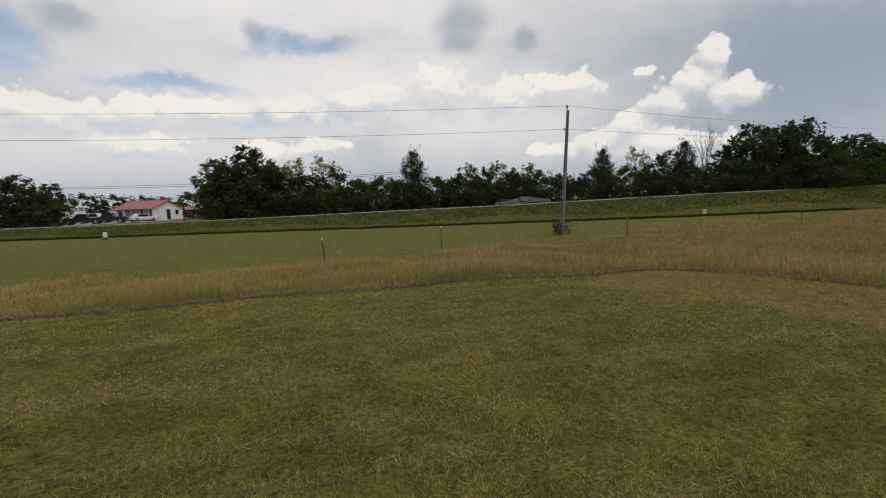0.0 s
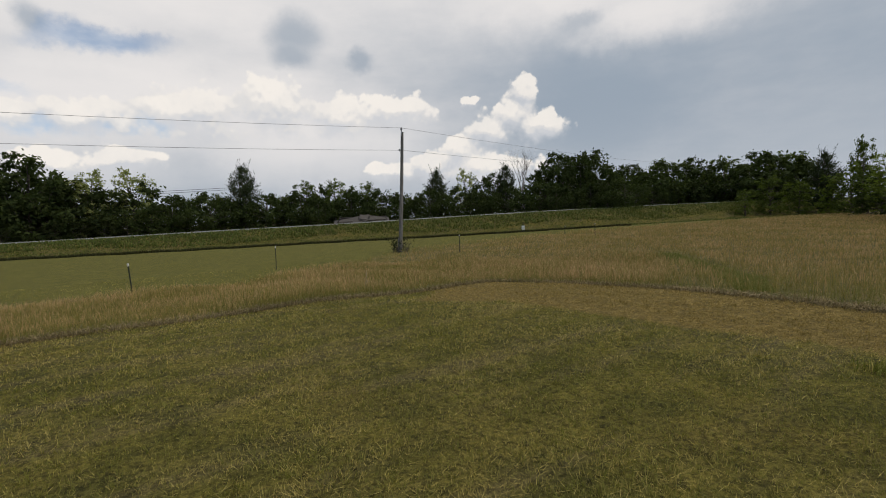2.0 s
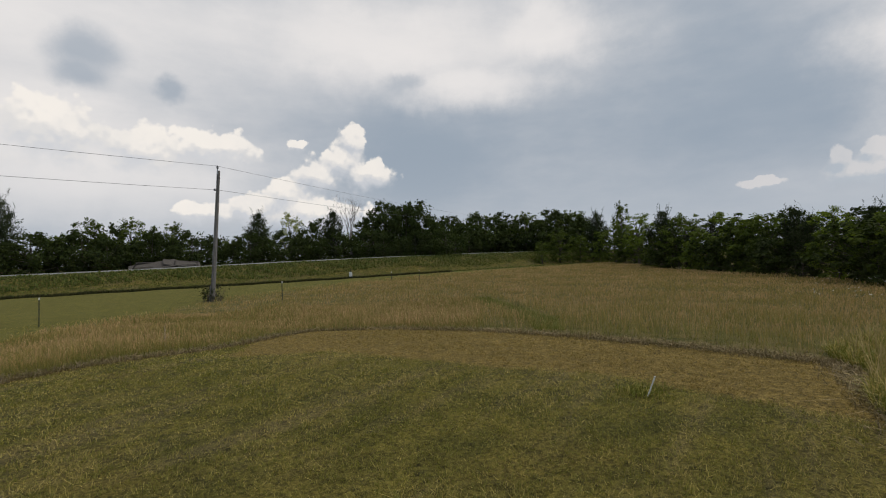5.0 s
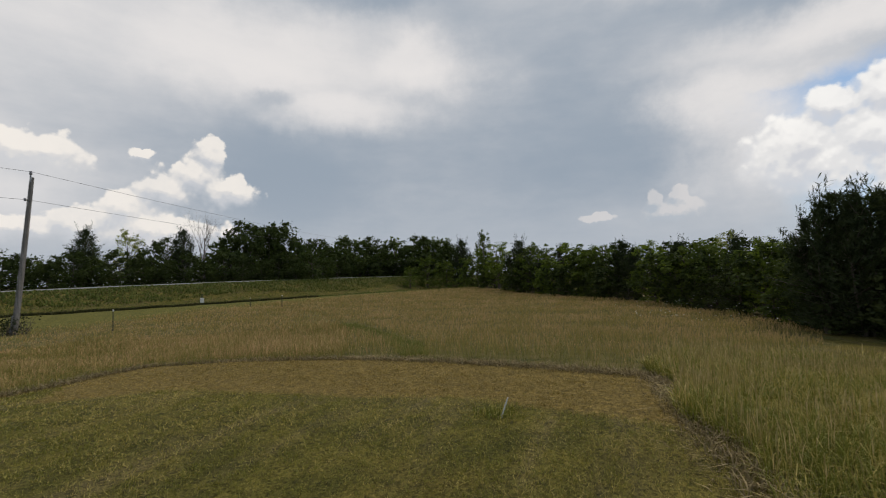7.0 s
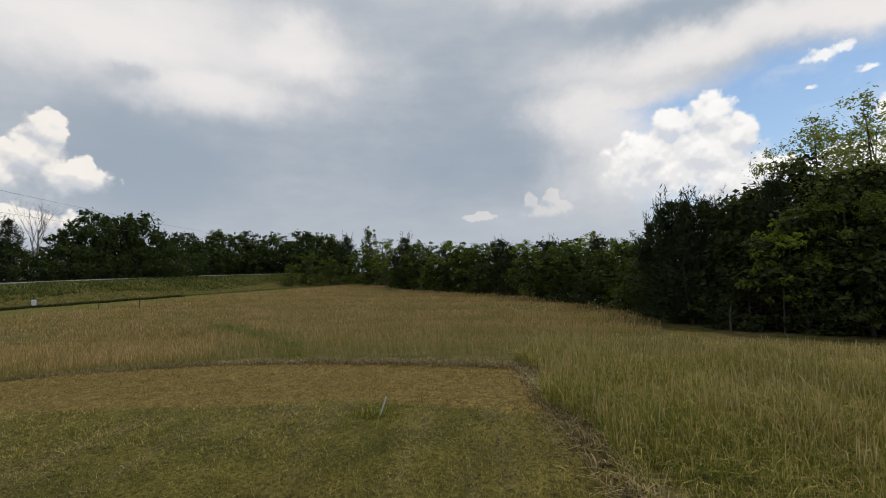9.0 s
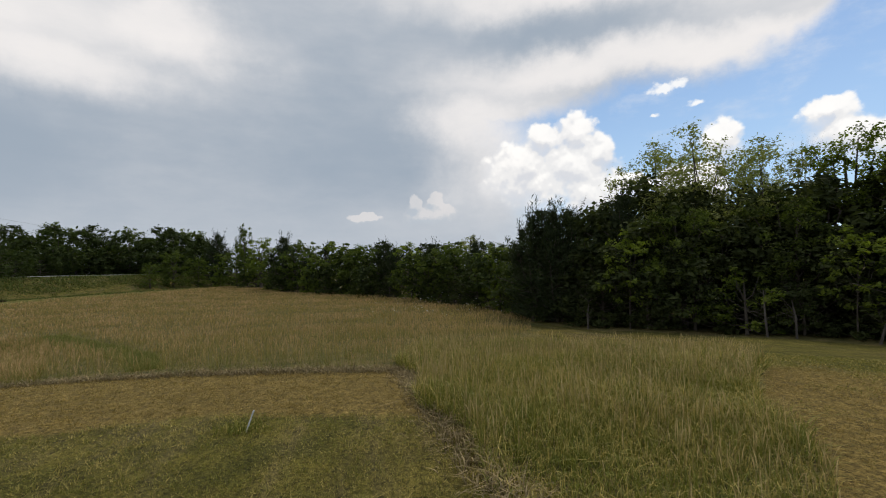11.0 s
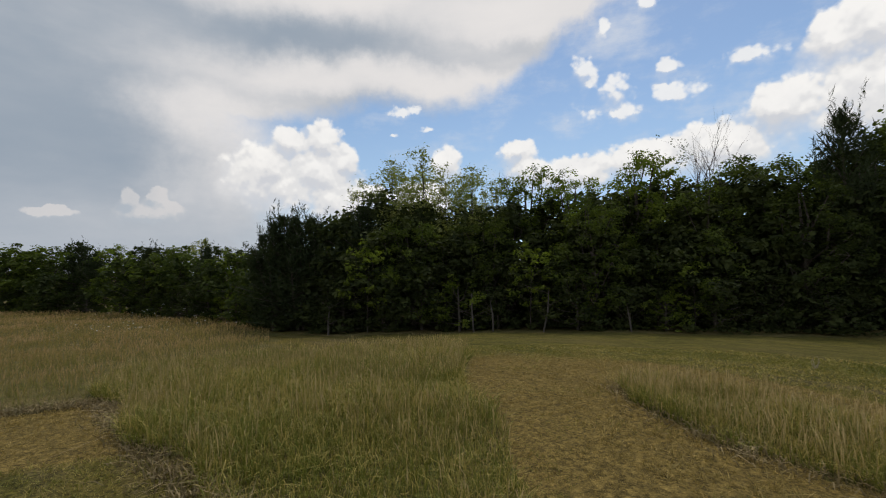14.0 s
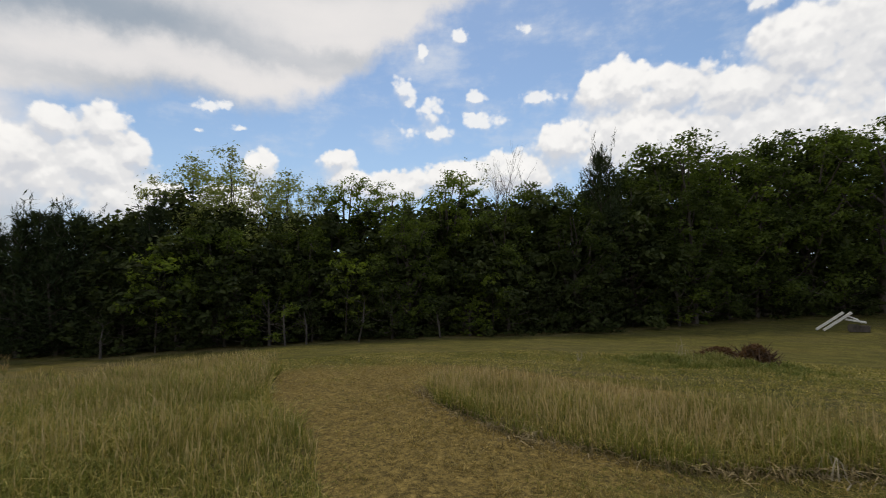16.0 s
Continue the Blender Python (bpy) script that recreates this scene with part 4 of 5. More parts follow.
KINDS = {
    "oak": (lambda: broadleaf(3, 8, 2.7, 0.12, 250, 32, 0.148, LEAF), 8.0, "broadleaf_tree"),
    "elm": (lambda: broadleaf(5, 8, 2.1, 0.18, 220, 38, 0.130, LEAF_FRESH), 8.0, "broadleaf_tree"),
    "thin": (lambda: broadleaf(8, 8, 2.6, 0.16, 300, 26, 0.100, LEAF_GREY, 0.4, 0.07), 8.0, "thin_leaved_tree"),
    "dark": (lambda: broadleaf(13, 8, 2.6, 0.03, 230, 32, 0.152, LEAF_DARK), 8.0, "broadleaf_tree"),
    "far_oak": (lambda: broadleaf(17, 9, 3.5, 0.03, 170, 20, 0.34, LEAF_FAR), 9.0, "broadleaf_tree"),
    "far_elm": (lambda: broadleaf(19, 9, 3.2, 0.02, 150, 20, 0.31, LEAF), 9.0, "broadleaf_tree"),
    "far_thin": (lambda: broadleaf(29, 9, 3.3, 0.16, 180, 18, 0.24, LEAF_GREY, 0.2), 9.0, "thin_leaved_tree"),
    "cedar": (lambda: cedar(23, 6, 2.2, 0.02, 400, 18, CEDAR), 6.0, "cedar_tree"),
    "cedar_slim": (lambda: cedar(27, 6, 1.5, 0.02, 320, 18, CEDAR), 6.0, "cedar_tree"),
    "shrub": (lambda: broadleaf(31, 2.4, 1.5, 0.0, 70, 28, 0.12, LEAF_DEEP, 0.0, 0.05), 2.4, "shrub"),
    "bright_shrub": (lambda: broadleaf(37, 2.4, 1.2, 0.0, 65, 26, 0.11, LEAF_FRESH, 0.1, 0.05), 2.4, "shrub"),
    "spray": (lambda: broadleaf(39, 3.2, 1.15, 0.30, 60, 22, 0.12, LEAF_FRESH, 0.2, 0.02), 3.2, "sapling"),
    "deep": (lambda: broadleaf(43, 5, 2.6, 0.0, 130, 24, 0.22, LEAF_DEEP, 0.0, 0.10), 5.0, "broadleaf_tree"),
    "thicket": (lambda: broadleaf(47, 4, 3.0, 0.0, 100, 24, 0.28, LEAF_FAR, 0.0, 0.08), 4.0, "thicket"),
    "green_thicket": (lambda: broadleaf(59, 4, 2.2, 0.0, 90, 24, 0.24, LEAF, 0.1, 0.08), 4.0, "thicket"),
    "far_thicket": (lambda: broadleaf(53, 5, 4.5, 0.0, 90, 19, 0.42, LEAF_FAR, 0.0, 0.08), 5.0, "thicket"),
    "bare": (lambda: bare_tree(41, 9, 0.34, DEADWOOD, 0.16), 9.0, "dead_tree"),
    "dying": (lambda: bare_tree(45, 9, 0.40, BARK, 0.13, leafy=LEAF), 9.0, "dying_tree"),
}

WOOD = "trees of the wood's edge"
ROADSIDE = "trees beyond the road"
# the wood's near edge, south and east
plant("cedar", 96.6, 23.0, 7.7, "dark green cedar at the field's corner", group=WOOD, fat=1.4)
plant("cedar", 99.6, 22.5, 7.4, "dark green cedar crowding its neighbour", group=WOOD, fat=1.3)
plant("cedar_slim", 94.2, 24.5, 5.4, "small dark cedar beside the wood", group=WOOD)
plant("cedar_slim", 95.4, 22.6, 6.9, "narrow dark cedar at the field's corner", group=WOOD)
plant("cedar_slim", 98.0, 22.2, 7.5, "narrow dark cedar at the field's corner", group=WOOD)
plant("cedar_slim", 100.4, 22.4, 6.6, "narrow dark cedar at the field's corner", group=WOOD)
plant("cedar", 105.5, 22.0, 9.0, "dark cedar under a pale airy tree", group=WOOD)
plant("thin", 108.8, 24.0, 14.6, "airy pale-leaved tree over the dark hedge", group=WOOD)
plant("thin", 113.5, 23.5, 15.4, "airy pale-leaved tree full of sky gaps", group=WOOD, fat=1.1)
plant("thin", 116.8, 24.6, 12.4, "airy pale-leaved tree behind its neighbours", group=WOOD)
plant("oak", 111.5, 20.8, 7.4, "broad leafy tree low to the ground", group=WOOD)
plant("thin", 118.5, 23.0, 13.6, "thin pale tree with bare twigs", group=WOOD)
plant("elm", 125.4, 23.0, 13.0, "fresh green young tree in the hedge", group=WOOD)
plant("oak", 120.5, 21.0, 7.8, "dense dark green tree at the wood's edge", group=WOOD)
plant("elm", 130.6, 23.0, 12.5, "fresh green young tree in the hedge", group=WOOD)
plant("elm", 138.0, 22.5, 14.0, "tall fresh green tree in the hedge", group=WOOD)
plant("oak", 133.0, 20.6, 9.0, "dense dark green tree at the wood's edge", group=WOOD)
plant("oak", 149.0, 24.0, 12.2, "round leafy tree in the hedge", group=WOOD)
plant("oak", 144.0, 22.0, 9.6, "dense dark green tree at the wood's edge", group=WOOD)
plant("cedar", 155.6, 24.0, 14.8, "tall dark ragged cedar above the hedge", group=WOOD, fat=0.8)
plant("dark", 152.5, 22.4, 9.6, "dense dark green tree at the wood's edge", group=WOOD)
plant("dark", 158.5, 25.0, 12.0, "dense dark green tree at the wood's edge", group=WOOD)
plant("oak", 163.0, 27.5, 15.6, "tall full green tree above the wood", group=WOOD)
plant("oak", 167.5, 29.0, 13.8, "tall full green tree above the wood", group=WOOD, fat=1.1)
plant("dark", 171.0, 31.0, 13.4, "tall dark green tree in the wood", group=WOOD, fat=1.1)
plant("oak", 174.5, 33.0, 14.4, "tall full green tree above the wood", group=WOOD)
plant("oak", 179.5, 35.0, 13.9, "tall full green tree above the wood", group=WOOD)
plant("dark", 185.5, 38.0, 13.0, "tall dark green tree in the wood", group=WOOD)
plant("dark", 177.0, 36.0, 10.0, "dark green tree low to the ground", group=WOOD)
plant("dark", 164.5, 26.0, 9.5, "dark green tree low to the ground", group=WOOD)
plant("dying", 143.8, 25.0, 16.6, "bare dying tree with a few last leaves", group=WOOD, spin=215)
plant("bare", 121.3, 26.0, 12.9, "bare grey twigs standing above the hedge", group=WOOD, fat=0.7)
for i, b in enumerate(np.arange(94, 190, 4.6)):
    plant("shrub" if i % 5 else "bright_shrub", b, float(tree_foot(b)) + 0.6 + (i * 7 % 5) * 0.25, None, "low leafy shrub along the wood's foot" if i % 5 else "bright green shrub along the wood's foot", "shrub", "shrubs at the wood's foot", high=1.5 + (i * 5 % 7) * 0.22, fat=1.15)
for i, b in enumerate(np.arange(101, 190, 7.3)):
    plant("deep", b, float(tree_foot(b)) + 5.0 + (i % 3), None, "dark tree deep in the wood", group=WOOD, high=5.4 + (i * 3 % 4) * 0.4, fat=1.2)
for i, b in enumerate(np.arange(103, 186, 6.1)):
    plant("deep", b, float(tree_foot(b)) + 2.2, None, "dark bushy tree filling the hedge", group=WOOD, high=3.3 + (i * 3 % 4) * 0.35, fat=1.3)
for i, b in enumerate(np.arange(103, 158, 3.4)):
    plant("deep", b, float(tree_foot(b)) + 3.4 + (i % 2) * 0.8, 6.4 + (i * 3 % 5) * 0.5 + 1.2 * float(ramp(b, 125, 140)), "dark tree deep in the wood", group=WOOD, fat=1.1)
for i, b in enumerate(np.arange(157, 192, 3.2)):
    plant("deep", b, float(tree_foot(b)) + 6.0, 10.4 + (i * 3 % 4) * 0.5, "dark tree deep in the wood", group=WOOD, fat=0.95)
# added small trees whose bright leaf colour stands in for lit hedge boughs
for b, top in ((106.0, 4.4), (125.4, 3.6), (142.8, 1.4), (132.9, -1.6)):
    plant("spray", b, float(tree_foot(b)) + 0.7, top, "small tree added for lit yellow-green boughs", "sapling", "bright saplings")
# the low wood east of the field
EAST = "low trees east of the field"
for i, (b, top) in enumerate(((55, 4.6), (58.5, 4.2), (63, 3.9), (65.5, 4.0), (67.7, 3.6), (70.3, 2.9), (72.6, 2.8), (75, 3.0), (77.4, 3.2), (80.2, 3.3), (83, 3.4), (85.8, 3.2), (88.4, 3.5), (91.2, 3.4))):
    kind = ("far_elm", "cedar", "elm", "cedar", "far_elm", "cedar_slim", "elm")[i % 7]
    plant(kind, b, float(tree_foot(b)) + 3.0, top + 0.3, "dark green cedar in the low wood" if "cedar" in kind else "leafy young tree in the low wood", group=EAST, fat=1.25)
for i, b in enumerate(np.arange(53.5, 95, 2.7)):
    d = float(tree_foot(b)) + 0.6
    kind = "bright_shrub" if i % 4 == 2 else "shrub"
    plant(kind, b, d, None, "bright green shrub before the low wood" if i % 4 == 2 else "dark shrub before the low wood", "shrub", "shrubs east of the field", high=1.6 + (i * 3 % 5) * 0.25, fat=1.2)
plant("far_elm", 61.2, 88.0, 5.7, "tall pointed tree above the low wood", group=EAST, fat=0.5)
for i, (b, top) in enumerate(((76.8, 3.9), (79.5, 3.3), (82.0, 3.5), (84.0, 3.4), (87.3, 4.3), (89.5, 3.6), (92.0, 3.2), (73.5, 2.9), (66.5, 3.4))):
    plant("far_oak" if i != 4 else "far_thin", b, 78.0 + (i % 3) * 5, top, "distant round-headed tree on the skyline" if i != 4 else "distant pale thin tree", group="distant trees")
for i, (b, top) in enumerate(((41.3, 4.7), (44.3, 4.9), (47.3, 4.9), (50.3, 4.7), (53.3, 5.0), (56.5, 4.4))):
    plant(("far_oak", "far_elm")[i % 2], b, 112.0 + (i % 2) * 8, top + 0.35, "leafy tree where the road meets the wood", group=ROADSIDE, fat=1.0)
for i, b in enumerate(np.arange(39.5, 57, 2.2)):
    plant("far_elm", b, 105.0 + (i % 3) * 3, 2.7 + (i % 3) * 0.3, "lower leafy tree by the road's bend", group=ROADSIDE, fat=1.3)
for i, b in enumerate(np.arange(52.5, 97, 2.0)):
    plant(("thicket", "green_thicket", "thicket", "cedar", "green_thicket")[i % 5], b, float(tree_foot(b)) + 2.2 + (i % 3) * 0.6, 1.6 + (i * 3 % 7) * 0.3, "dark cedar among the low thicket" if i % 5 == 3 else "tangled green thicket in the low wood", "thicket", "thickets", fat=1.1)
for i, b in enumerate(np.arange(39, 58, 1.9)):
    plant("far_thicket", b, 108.0, 3.2 + (i * 3 % 5) * 0.3, "dark thicket by the road's bend", "thicket", "thickets")
for i, b in enumerate(np.arange(35, 53, 1.7)):
    plant("far_thicket", b, 73.0 / math.cos(radians(b)), 1.9 + (i * 3 % 4) * 0.22, "dark thicket just behind the road", "thicket", "thickets", fat=0.75)
for b, far, top, fat in ((54.3, 92.0, 2.6, 0.75), (52.2, 88.0, 1.3, 0.7), (56.6, 95.0, 1.9, 0.7)):
    plant("far_elm", b, far, top, "round green bush where the bank ends", group=ROADSIDE, fat=fat * 1.7)
# beyond the road
for b, top in ((-24.6, 4.9), (-22.5, 5.4), (-20.2, 4.9), (-17.0, 3.4), (31.8, 5.0), (33.8, 5.7), (35.8, 5.8), (37.8, 5.7), (39.2, 4.4), (24.2, 3.9), (4.8, 3.6), (8.4, 3.4)):
    plant("far_thicket", b, 86.0, top, "tall dark thicket beyond the road", "thicket", "thickets", fat=0.62)
for i, b in enumerate(np.arange(-12.5, 41, 1.9)):
    plant("far_thicket", b, 80.0 + (i % 3), 2.0 + (i * 3 % 5) * 0.26, "dark thicket beyond the road", "thicket", "thickets", fat=0.9)
for i, b in enumerate(np.arange(-25.6, -12, 2.4)):
    plant("far_thicket", b, 84.0 + (i % 2), 3.0 + (i % 3) * 0.5, "dark thicket under the roadside trees", "thicket", "thickets", fat=0.9)
for b, top in ((-45.5, 2.9), (-43.0, 3.1), (-40.8, 2.6)):
    plant("far_thicket", b, 96.0, top, "tall dark thicket by the farmyard", "thicket", "thickets", fat=0.7)
for i, b in enumerate((-46, -43.5, -41)):
    plant("far_thicket", b, 94.0, 1.7, "dark thicket by the farmyard", "thicket", "thickets", fat=0.9)
for kind, b, top, fat in (("far_oak", -25.9, 5.4, 0.8), ("far_oak", -22.0, 6.9, 1.05), ("far_thin", -17.5, 5.3, 1.0), ("far_thin", -13.8, 5.5, 0.9), ("far_oak", -24.0, 4.6, 1.0), ("far_oak", -19.0, 4.4, 1.2)):
    plant(kind, b, 84.0, top + 0.55, "full dark roadside tree" if kind == "far_oak" else "thin greyish roadside tree", group=ROADSIDE, fat=fat)
plant("cedar", -3.5, 82.0, 6.4, "tall dark cedar beyond the road", group=ROADSIDE, fat=1.25)
for kind, b, top, fat in (("far_elm", -6.3, 3.1, 1.0), ("far_elm", 3.3, 4.5, 0.9), ("far_elm", 6.6, 4.6, 0.9), ("far_elm", 10.4, 4.2, 0.8), ("far_elm", 0.6, 2.5, 1.2)):
    plant(kind, b, 84.0, top + 0.2, "leafy tree beyond the road", group=ROADSIDE, fat=fat)
for kind, b, top, fat in (("cedar", 18.8, 5.3, 1.2), ("far_thin", 22.4, 5.4, 0.7), ("far_oak", 25.6, 4.8, 0.9), ("cedar", 27.2, 5.5, 1.1), ("far_oak", 33.2, 6.9, 0.9), ("far_oak", 37.0, 6.9, 0.95), ("far_oak", 35.0, 6.2, 1.0), ("far_oak", 30.5, 4.3, 0.9)):
    plant(kind, b, 90.0, top + 0.2, "dark cedar beyond the road" if kind == "cedar" else "dark leafy tree beyond the road", group=ROADSIDE, fat=fat)
plant("bare", 29.2, 88.0, 7.75, "bare grey dead tree beyond the road", group=ROADSIDE, fat=1.0)
for i, b in enumerate(np.arange(-12.5, 41, 2.3)):
    plant(("far_elm", "far_oak")[i % 2], b, 97.0 + (i * 5 % 7), 2.5 + (i * 3 % 4) * 0.25, "low leafy tree beyond the road", group=ROADSIDE, fat=1.3)
for kind, b, top in (("far_oak", -42.2, 4.0), ("far_oak", -46.5, 3.8), ("far_oak", -39.8, 3.2)):
    plant(kind, b, 95.0, top, "broad dark tree by the farmyard", group="farmyard trees", fat=1.0)
for i, b in enumerate(np.arange(-40, -10, 2.4)):
    plant("far_thicket", b, 150.0 + (i * 5 % 3) * 8, 1.35 + (i * 3 % 4) * 0.14, "distant low trees behind the farmhouse", "thicket", "distant trees", fat=1.2)
for i, b in enumerate(np.arange(-26, -11, 1.9)):
    plant("shrub", b, 81.0, None, "dark shrub below the roadside trees", "shrub", "roadside shrubs", high=2.4, fat=1.4)

# ---------------------------------------------------------------- things


def part(name, bm, mat, parent, label=""):
    """Links a bmesh as one mesh object under a thing or a part."""
    me = bpy.data.meshes.new(name)
    bm.to_mesh(me)
    bm.free()
    me.materials.append(mat)
    ob = new(name, me)
    ob.parent = parent
    return tagged(ob, label)


def box(size, at=(0, 0, 0), bevel=0.0, turn=(0, 0, 0)):
    bm = bmesh.new()
    bmesh.ops.create_cube(bm, size=1.0)
    bmesh.ops.scale(bm, vec=size, verts=bm.verts)
    if bevel:
        bmesh.ops.bevel(bm, geom=bm.edges[:], offset=bevel, segments=2, affect="EDGES")
    bmesh.ops.transform(bm, matrix=pose(*at, *turn), verts=bm.verts)
    return bm


def rod(a, b, ra, rb=None, sides=10):
    """A tapering round bar from a to b."""
    bm = bmesh.new()
    a, b = Vector(a), Vector(b)
    bmesh.ops.create_cone(bm, cap_ends=True, segments=sides, radius1=ra, radius2=ra if rb is None else rb, depth=(b - a).length)
    m = Matrix.Translation((a + b) / 2) @ (b - a).to_track_quat("Z", "Y").to_matrix().to_4x4()
    bmesh.ops.transform(bm, matrix=m, verts=bm.verts)
    return bm


def solid(outline, depth, at=(0, 0, 0), turn=(0, 0, 0), bevel=0.0):
    """A flat outline in x and z, given thickness along y."""
    bm = bmesh.new()
    front = [bm.verts.new((x, -depth / 2, z)) for x, z in outline]
    face = bm.faces.new(front)
    made = bmesh.ops.extrude_face_region(bm, geom=[face])
    bmesh.ops.translate(bm, vec=(0, depth, 0), verts=[v for v in made["geom"] if isinstance(v, bmesh.types.BMVert)])
    bmesh.ops.recalc_face_normals(bm, faces=bm.faces)
    if bevel:
        bmesh.ops.bevel(bm, geom=bm.edges[:], offset=bevel, segments=2, affect="EDGES")
    bmesh.ops.transform(bm, matrix=pose(*at, *turn), verts=bm.verts)
    return bm


def thing(name, m, label, category, group=""):
    ob = new(name)
    ob.matrix_basis = m
    return tagged(ob, label, category, group)


def limb_part(name, limbs, mat, parent, label=""):
    ob = new(name, limbs_mesh(name, limbs, mat))
    ob.parent = parent
    return tagged(ob, label)


# ---- the pole and its lines
def make_pole():
    base, top = Vector(on_land(14.06, 32.0)), Vector((8.26, 30.90, 7.26))
    pole = thing("utility_pole", pose(*base), "weathered grey wooden utility pole leaning slightly", "utility pole")
    t = top - base
    limb_part("shaft", [([(0, 0, -0.4), t * 0.3 + Vector((0.03, 0, 0)), t * 0.65 + Vector((0.02, 0, 0)), t], [0.145, 0.13, 0.115, 0.095], 12)], POLE_WOOD, pole)
    part("insulator_pin", rod(t + Vector((-0.07, -0.06, -0.25)), t + Vector((-0.07, -0.06, 0.16)), 0.03), STEEL, pole)
    part("insulator", rod(t + Vector((-0.07, -0.06, 0.14)), t + Vector((-0.07, -0.06, 0.30)), 0.075, 0.05), WIRE, pole, "dark porcelain insulator")
    part("bracket", rod(t + Vector((0.0, 0.0, -1.22)), t + Vector((-0.26, -0.05, -1.20)), 0.03), STEEL, pole)
    part("neutral_spool", rod(t + Vector((-0.26, -0.05, -1.27)), t + Vector((-0.26, -0.05, -1.13)), 0.05), WIRE, pole)
    part("ground_rod", rod(Vector((-0.17, -0.10, 0.0)), t * 0.12 + Vector((-0.16, -0.10, 0)), 0.035), WIRE, pole, "dark cable guard at the foot")
    for i, (ends, high) in enumerate((((-62, 18.0, 8.2), 0.28), ((-62, 18.0, 6.95), -1.2))):
        at_pole = top + Vector((-0.07, -0.06, high))
        for far in (ends, (82, 70, 9.6 if i == 0 else 8.7)):
            limbs, n = [], 26
            b = Vector(far)
            pts = []
            for s in np.linspace(0, 1, n):
                p = at_pole.lerp(b, s)
                p.z -= 4 * s * (1 - s) * (0.8 if far[0] < 0 else 0.7)
                pts.append(p)
            wire = thing("power_line", Matrix(), "thin dark overhead power line strung from the pole", "power line", "power lines")
            limb_part("conductor", [(pts, [0.009] * n, 4)], WIRE, wire)
    for i in range(2):
        pts = [Vector((x, 90.0, 7.0 - 0.35 * i + 0.0009 * (x + 50) ** 2 * 0.6)) for x in np.linspace(-110, -6, 20)]
        wire = thing("power_line", Matrix(), "thin dark overhead line beyond the road", "power line", "power lines")
        limb_part("conductor", [(pts, [0.035] * 20, 4)], WIRE, wire)
    for px in (-110.0, -6.0):
        z = float(land(px, 90.0))
        far_pole = thing("utility_pole", pose(px, 90.0, z), "grey wooden utility pole beyond the road", "utility pole")
        part("shaft", rod((0, 0, -0.4), (0, 0, 9.6 - z), 0.14, 0.09), POLE_WOOD, far_pole)
    g = np.random.default_rng(61)
    weeds = thing("pole_weeds", pose(*base), "dark dry weeds round the pole's foot", "weeds")
    limbs = []
    for i in range(42):
        a, r = g.uniform(0, 6.28), g.uniform(0.15, 0.55)
        f = Vector((r * math.cos(a), r * math.sin(a), -0.05))
        tip = f + Vector((g.normal(0, 0.25), g.normal(0, 0.2), g.uniform(0.35, 1.1)))
        limbs.append(([f, f.lerp(tip, 0.5) + Vector((0.03, 0.02, 0.05)), tip], [0.014, 0.011, 0.004], 4))
    tagged(limb_part("stems", limbs, BARK, weeds), kind="stuff")
    at = np.stack([g.normal(-0.05, 0.36, 260), g.normal(0, 0.3, 260), g.uniform(0.1, 0.85, 260)], 1)
    v, f = leaf_cards(at, unit(g.normal(0, 1, (260, 3))), unit(g.normal(0, 1, (260, 3))), g.uniform(0.08, 0.2, 260), g.uniform(0.04, 0.1, 260))
    leaf = new("leaves", mesh_of("leaves", v, f, WEED))
    leaf.parent = weeds


make_pole()


# ---- posts and markers in the field
def make_post(bearing, far, top, tilt, label):
    x, y, z = on_land(bearing, far)
    high = 1.6 + far * math.tan(radians(top)) - z
    post = thing("fence_post", pose(x, y, z, 0, tilt, bearing), label, "fence post", "fence posts")
    part("stem", solid([(-0.02, -0.3), (0.02, -0.3), (0.02, high), (-0.02, high)], 0.012, bevel=0.003), POST_PAINT, post)
    part("rib", box((0.012, 0.04, high + 0.25), (0, 0.024, (high - 0.3) / 2 + 0.02)), POST_PAINT, post)
    part("tip", box((0.046, 0.04, 0.10), (0, 0.008, high - 0.05), 0.004), WHITE, post, "pale painted tip")


make_post(-14.55, 19.0, -3.73, -4, "thin dark steel fence post with pale tip")
make_post(-0.42, 25.0, -2.84, 1, "thin dark steel fence post with pale tip")
make_post(21.4, 30.0, -2.43, 0, "thin dark steel fence post in tall grass")
make_post(37.4, 44.0, -1.57, 0, "thin dark steel fence post at the field corner")
make_post(34.0, 46.0, -1.75, 2, "thin dark steel fence post by the bank")


def make_marker(bearing, far):
    x, y, z = on_land(bearing, far)
    m = thing("marker_box", pose(x, y, z, 0, 0, -bearing), "small white box on a dark post", "marker box", "white marker boxes")
    part("post", box((0.09, 0.09, 1.25), (0, 0.1, 0.55), 0.01), POST_PAINT, m)
    part("housing", box((0.36, 0.16, 0.52), (0, -0.03, 0.48), 0.03), WHITE, m)
    part("door", box((0.28, 0.02, 0.40), (0, -0.12, 0.48), 0.008), WHITE, m)
    part("base", box((0.42, 0.30, 0.12), (0, 0, 0.06), 0.02), POST_PAINT, m)


make_marker(29.1, 57.0)
make_marker(-36.0, 56.0)


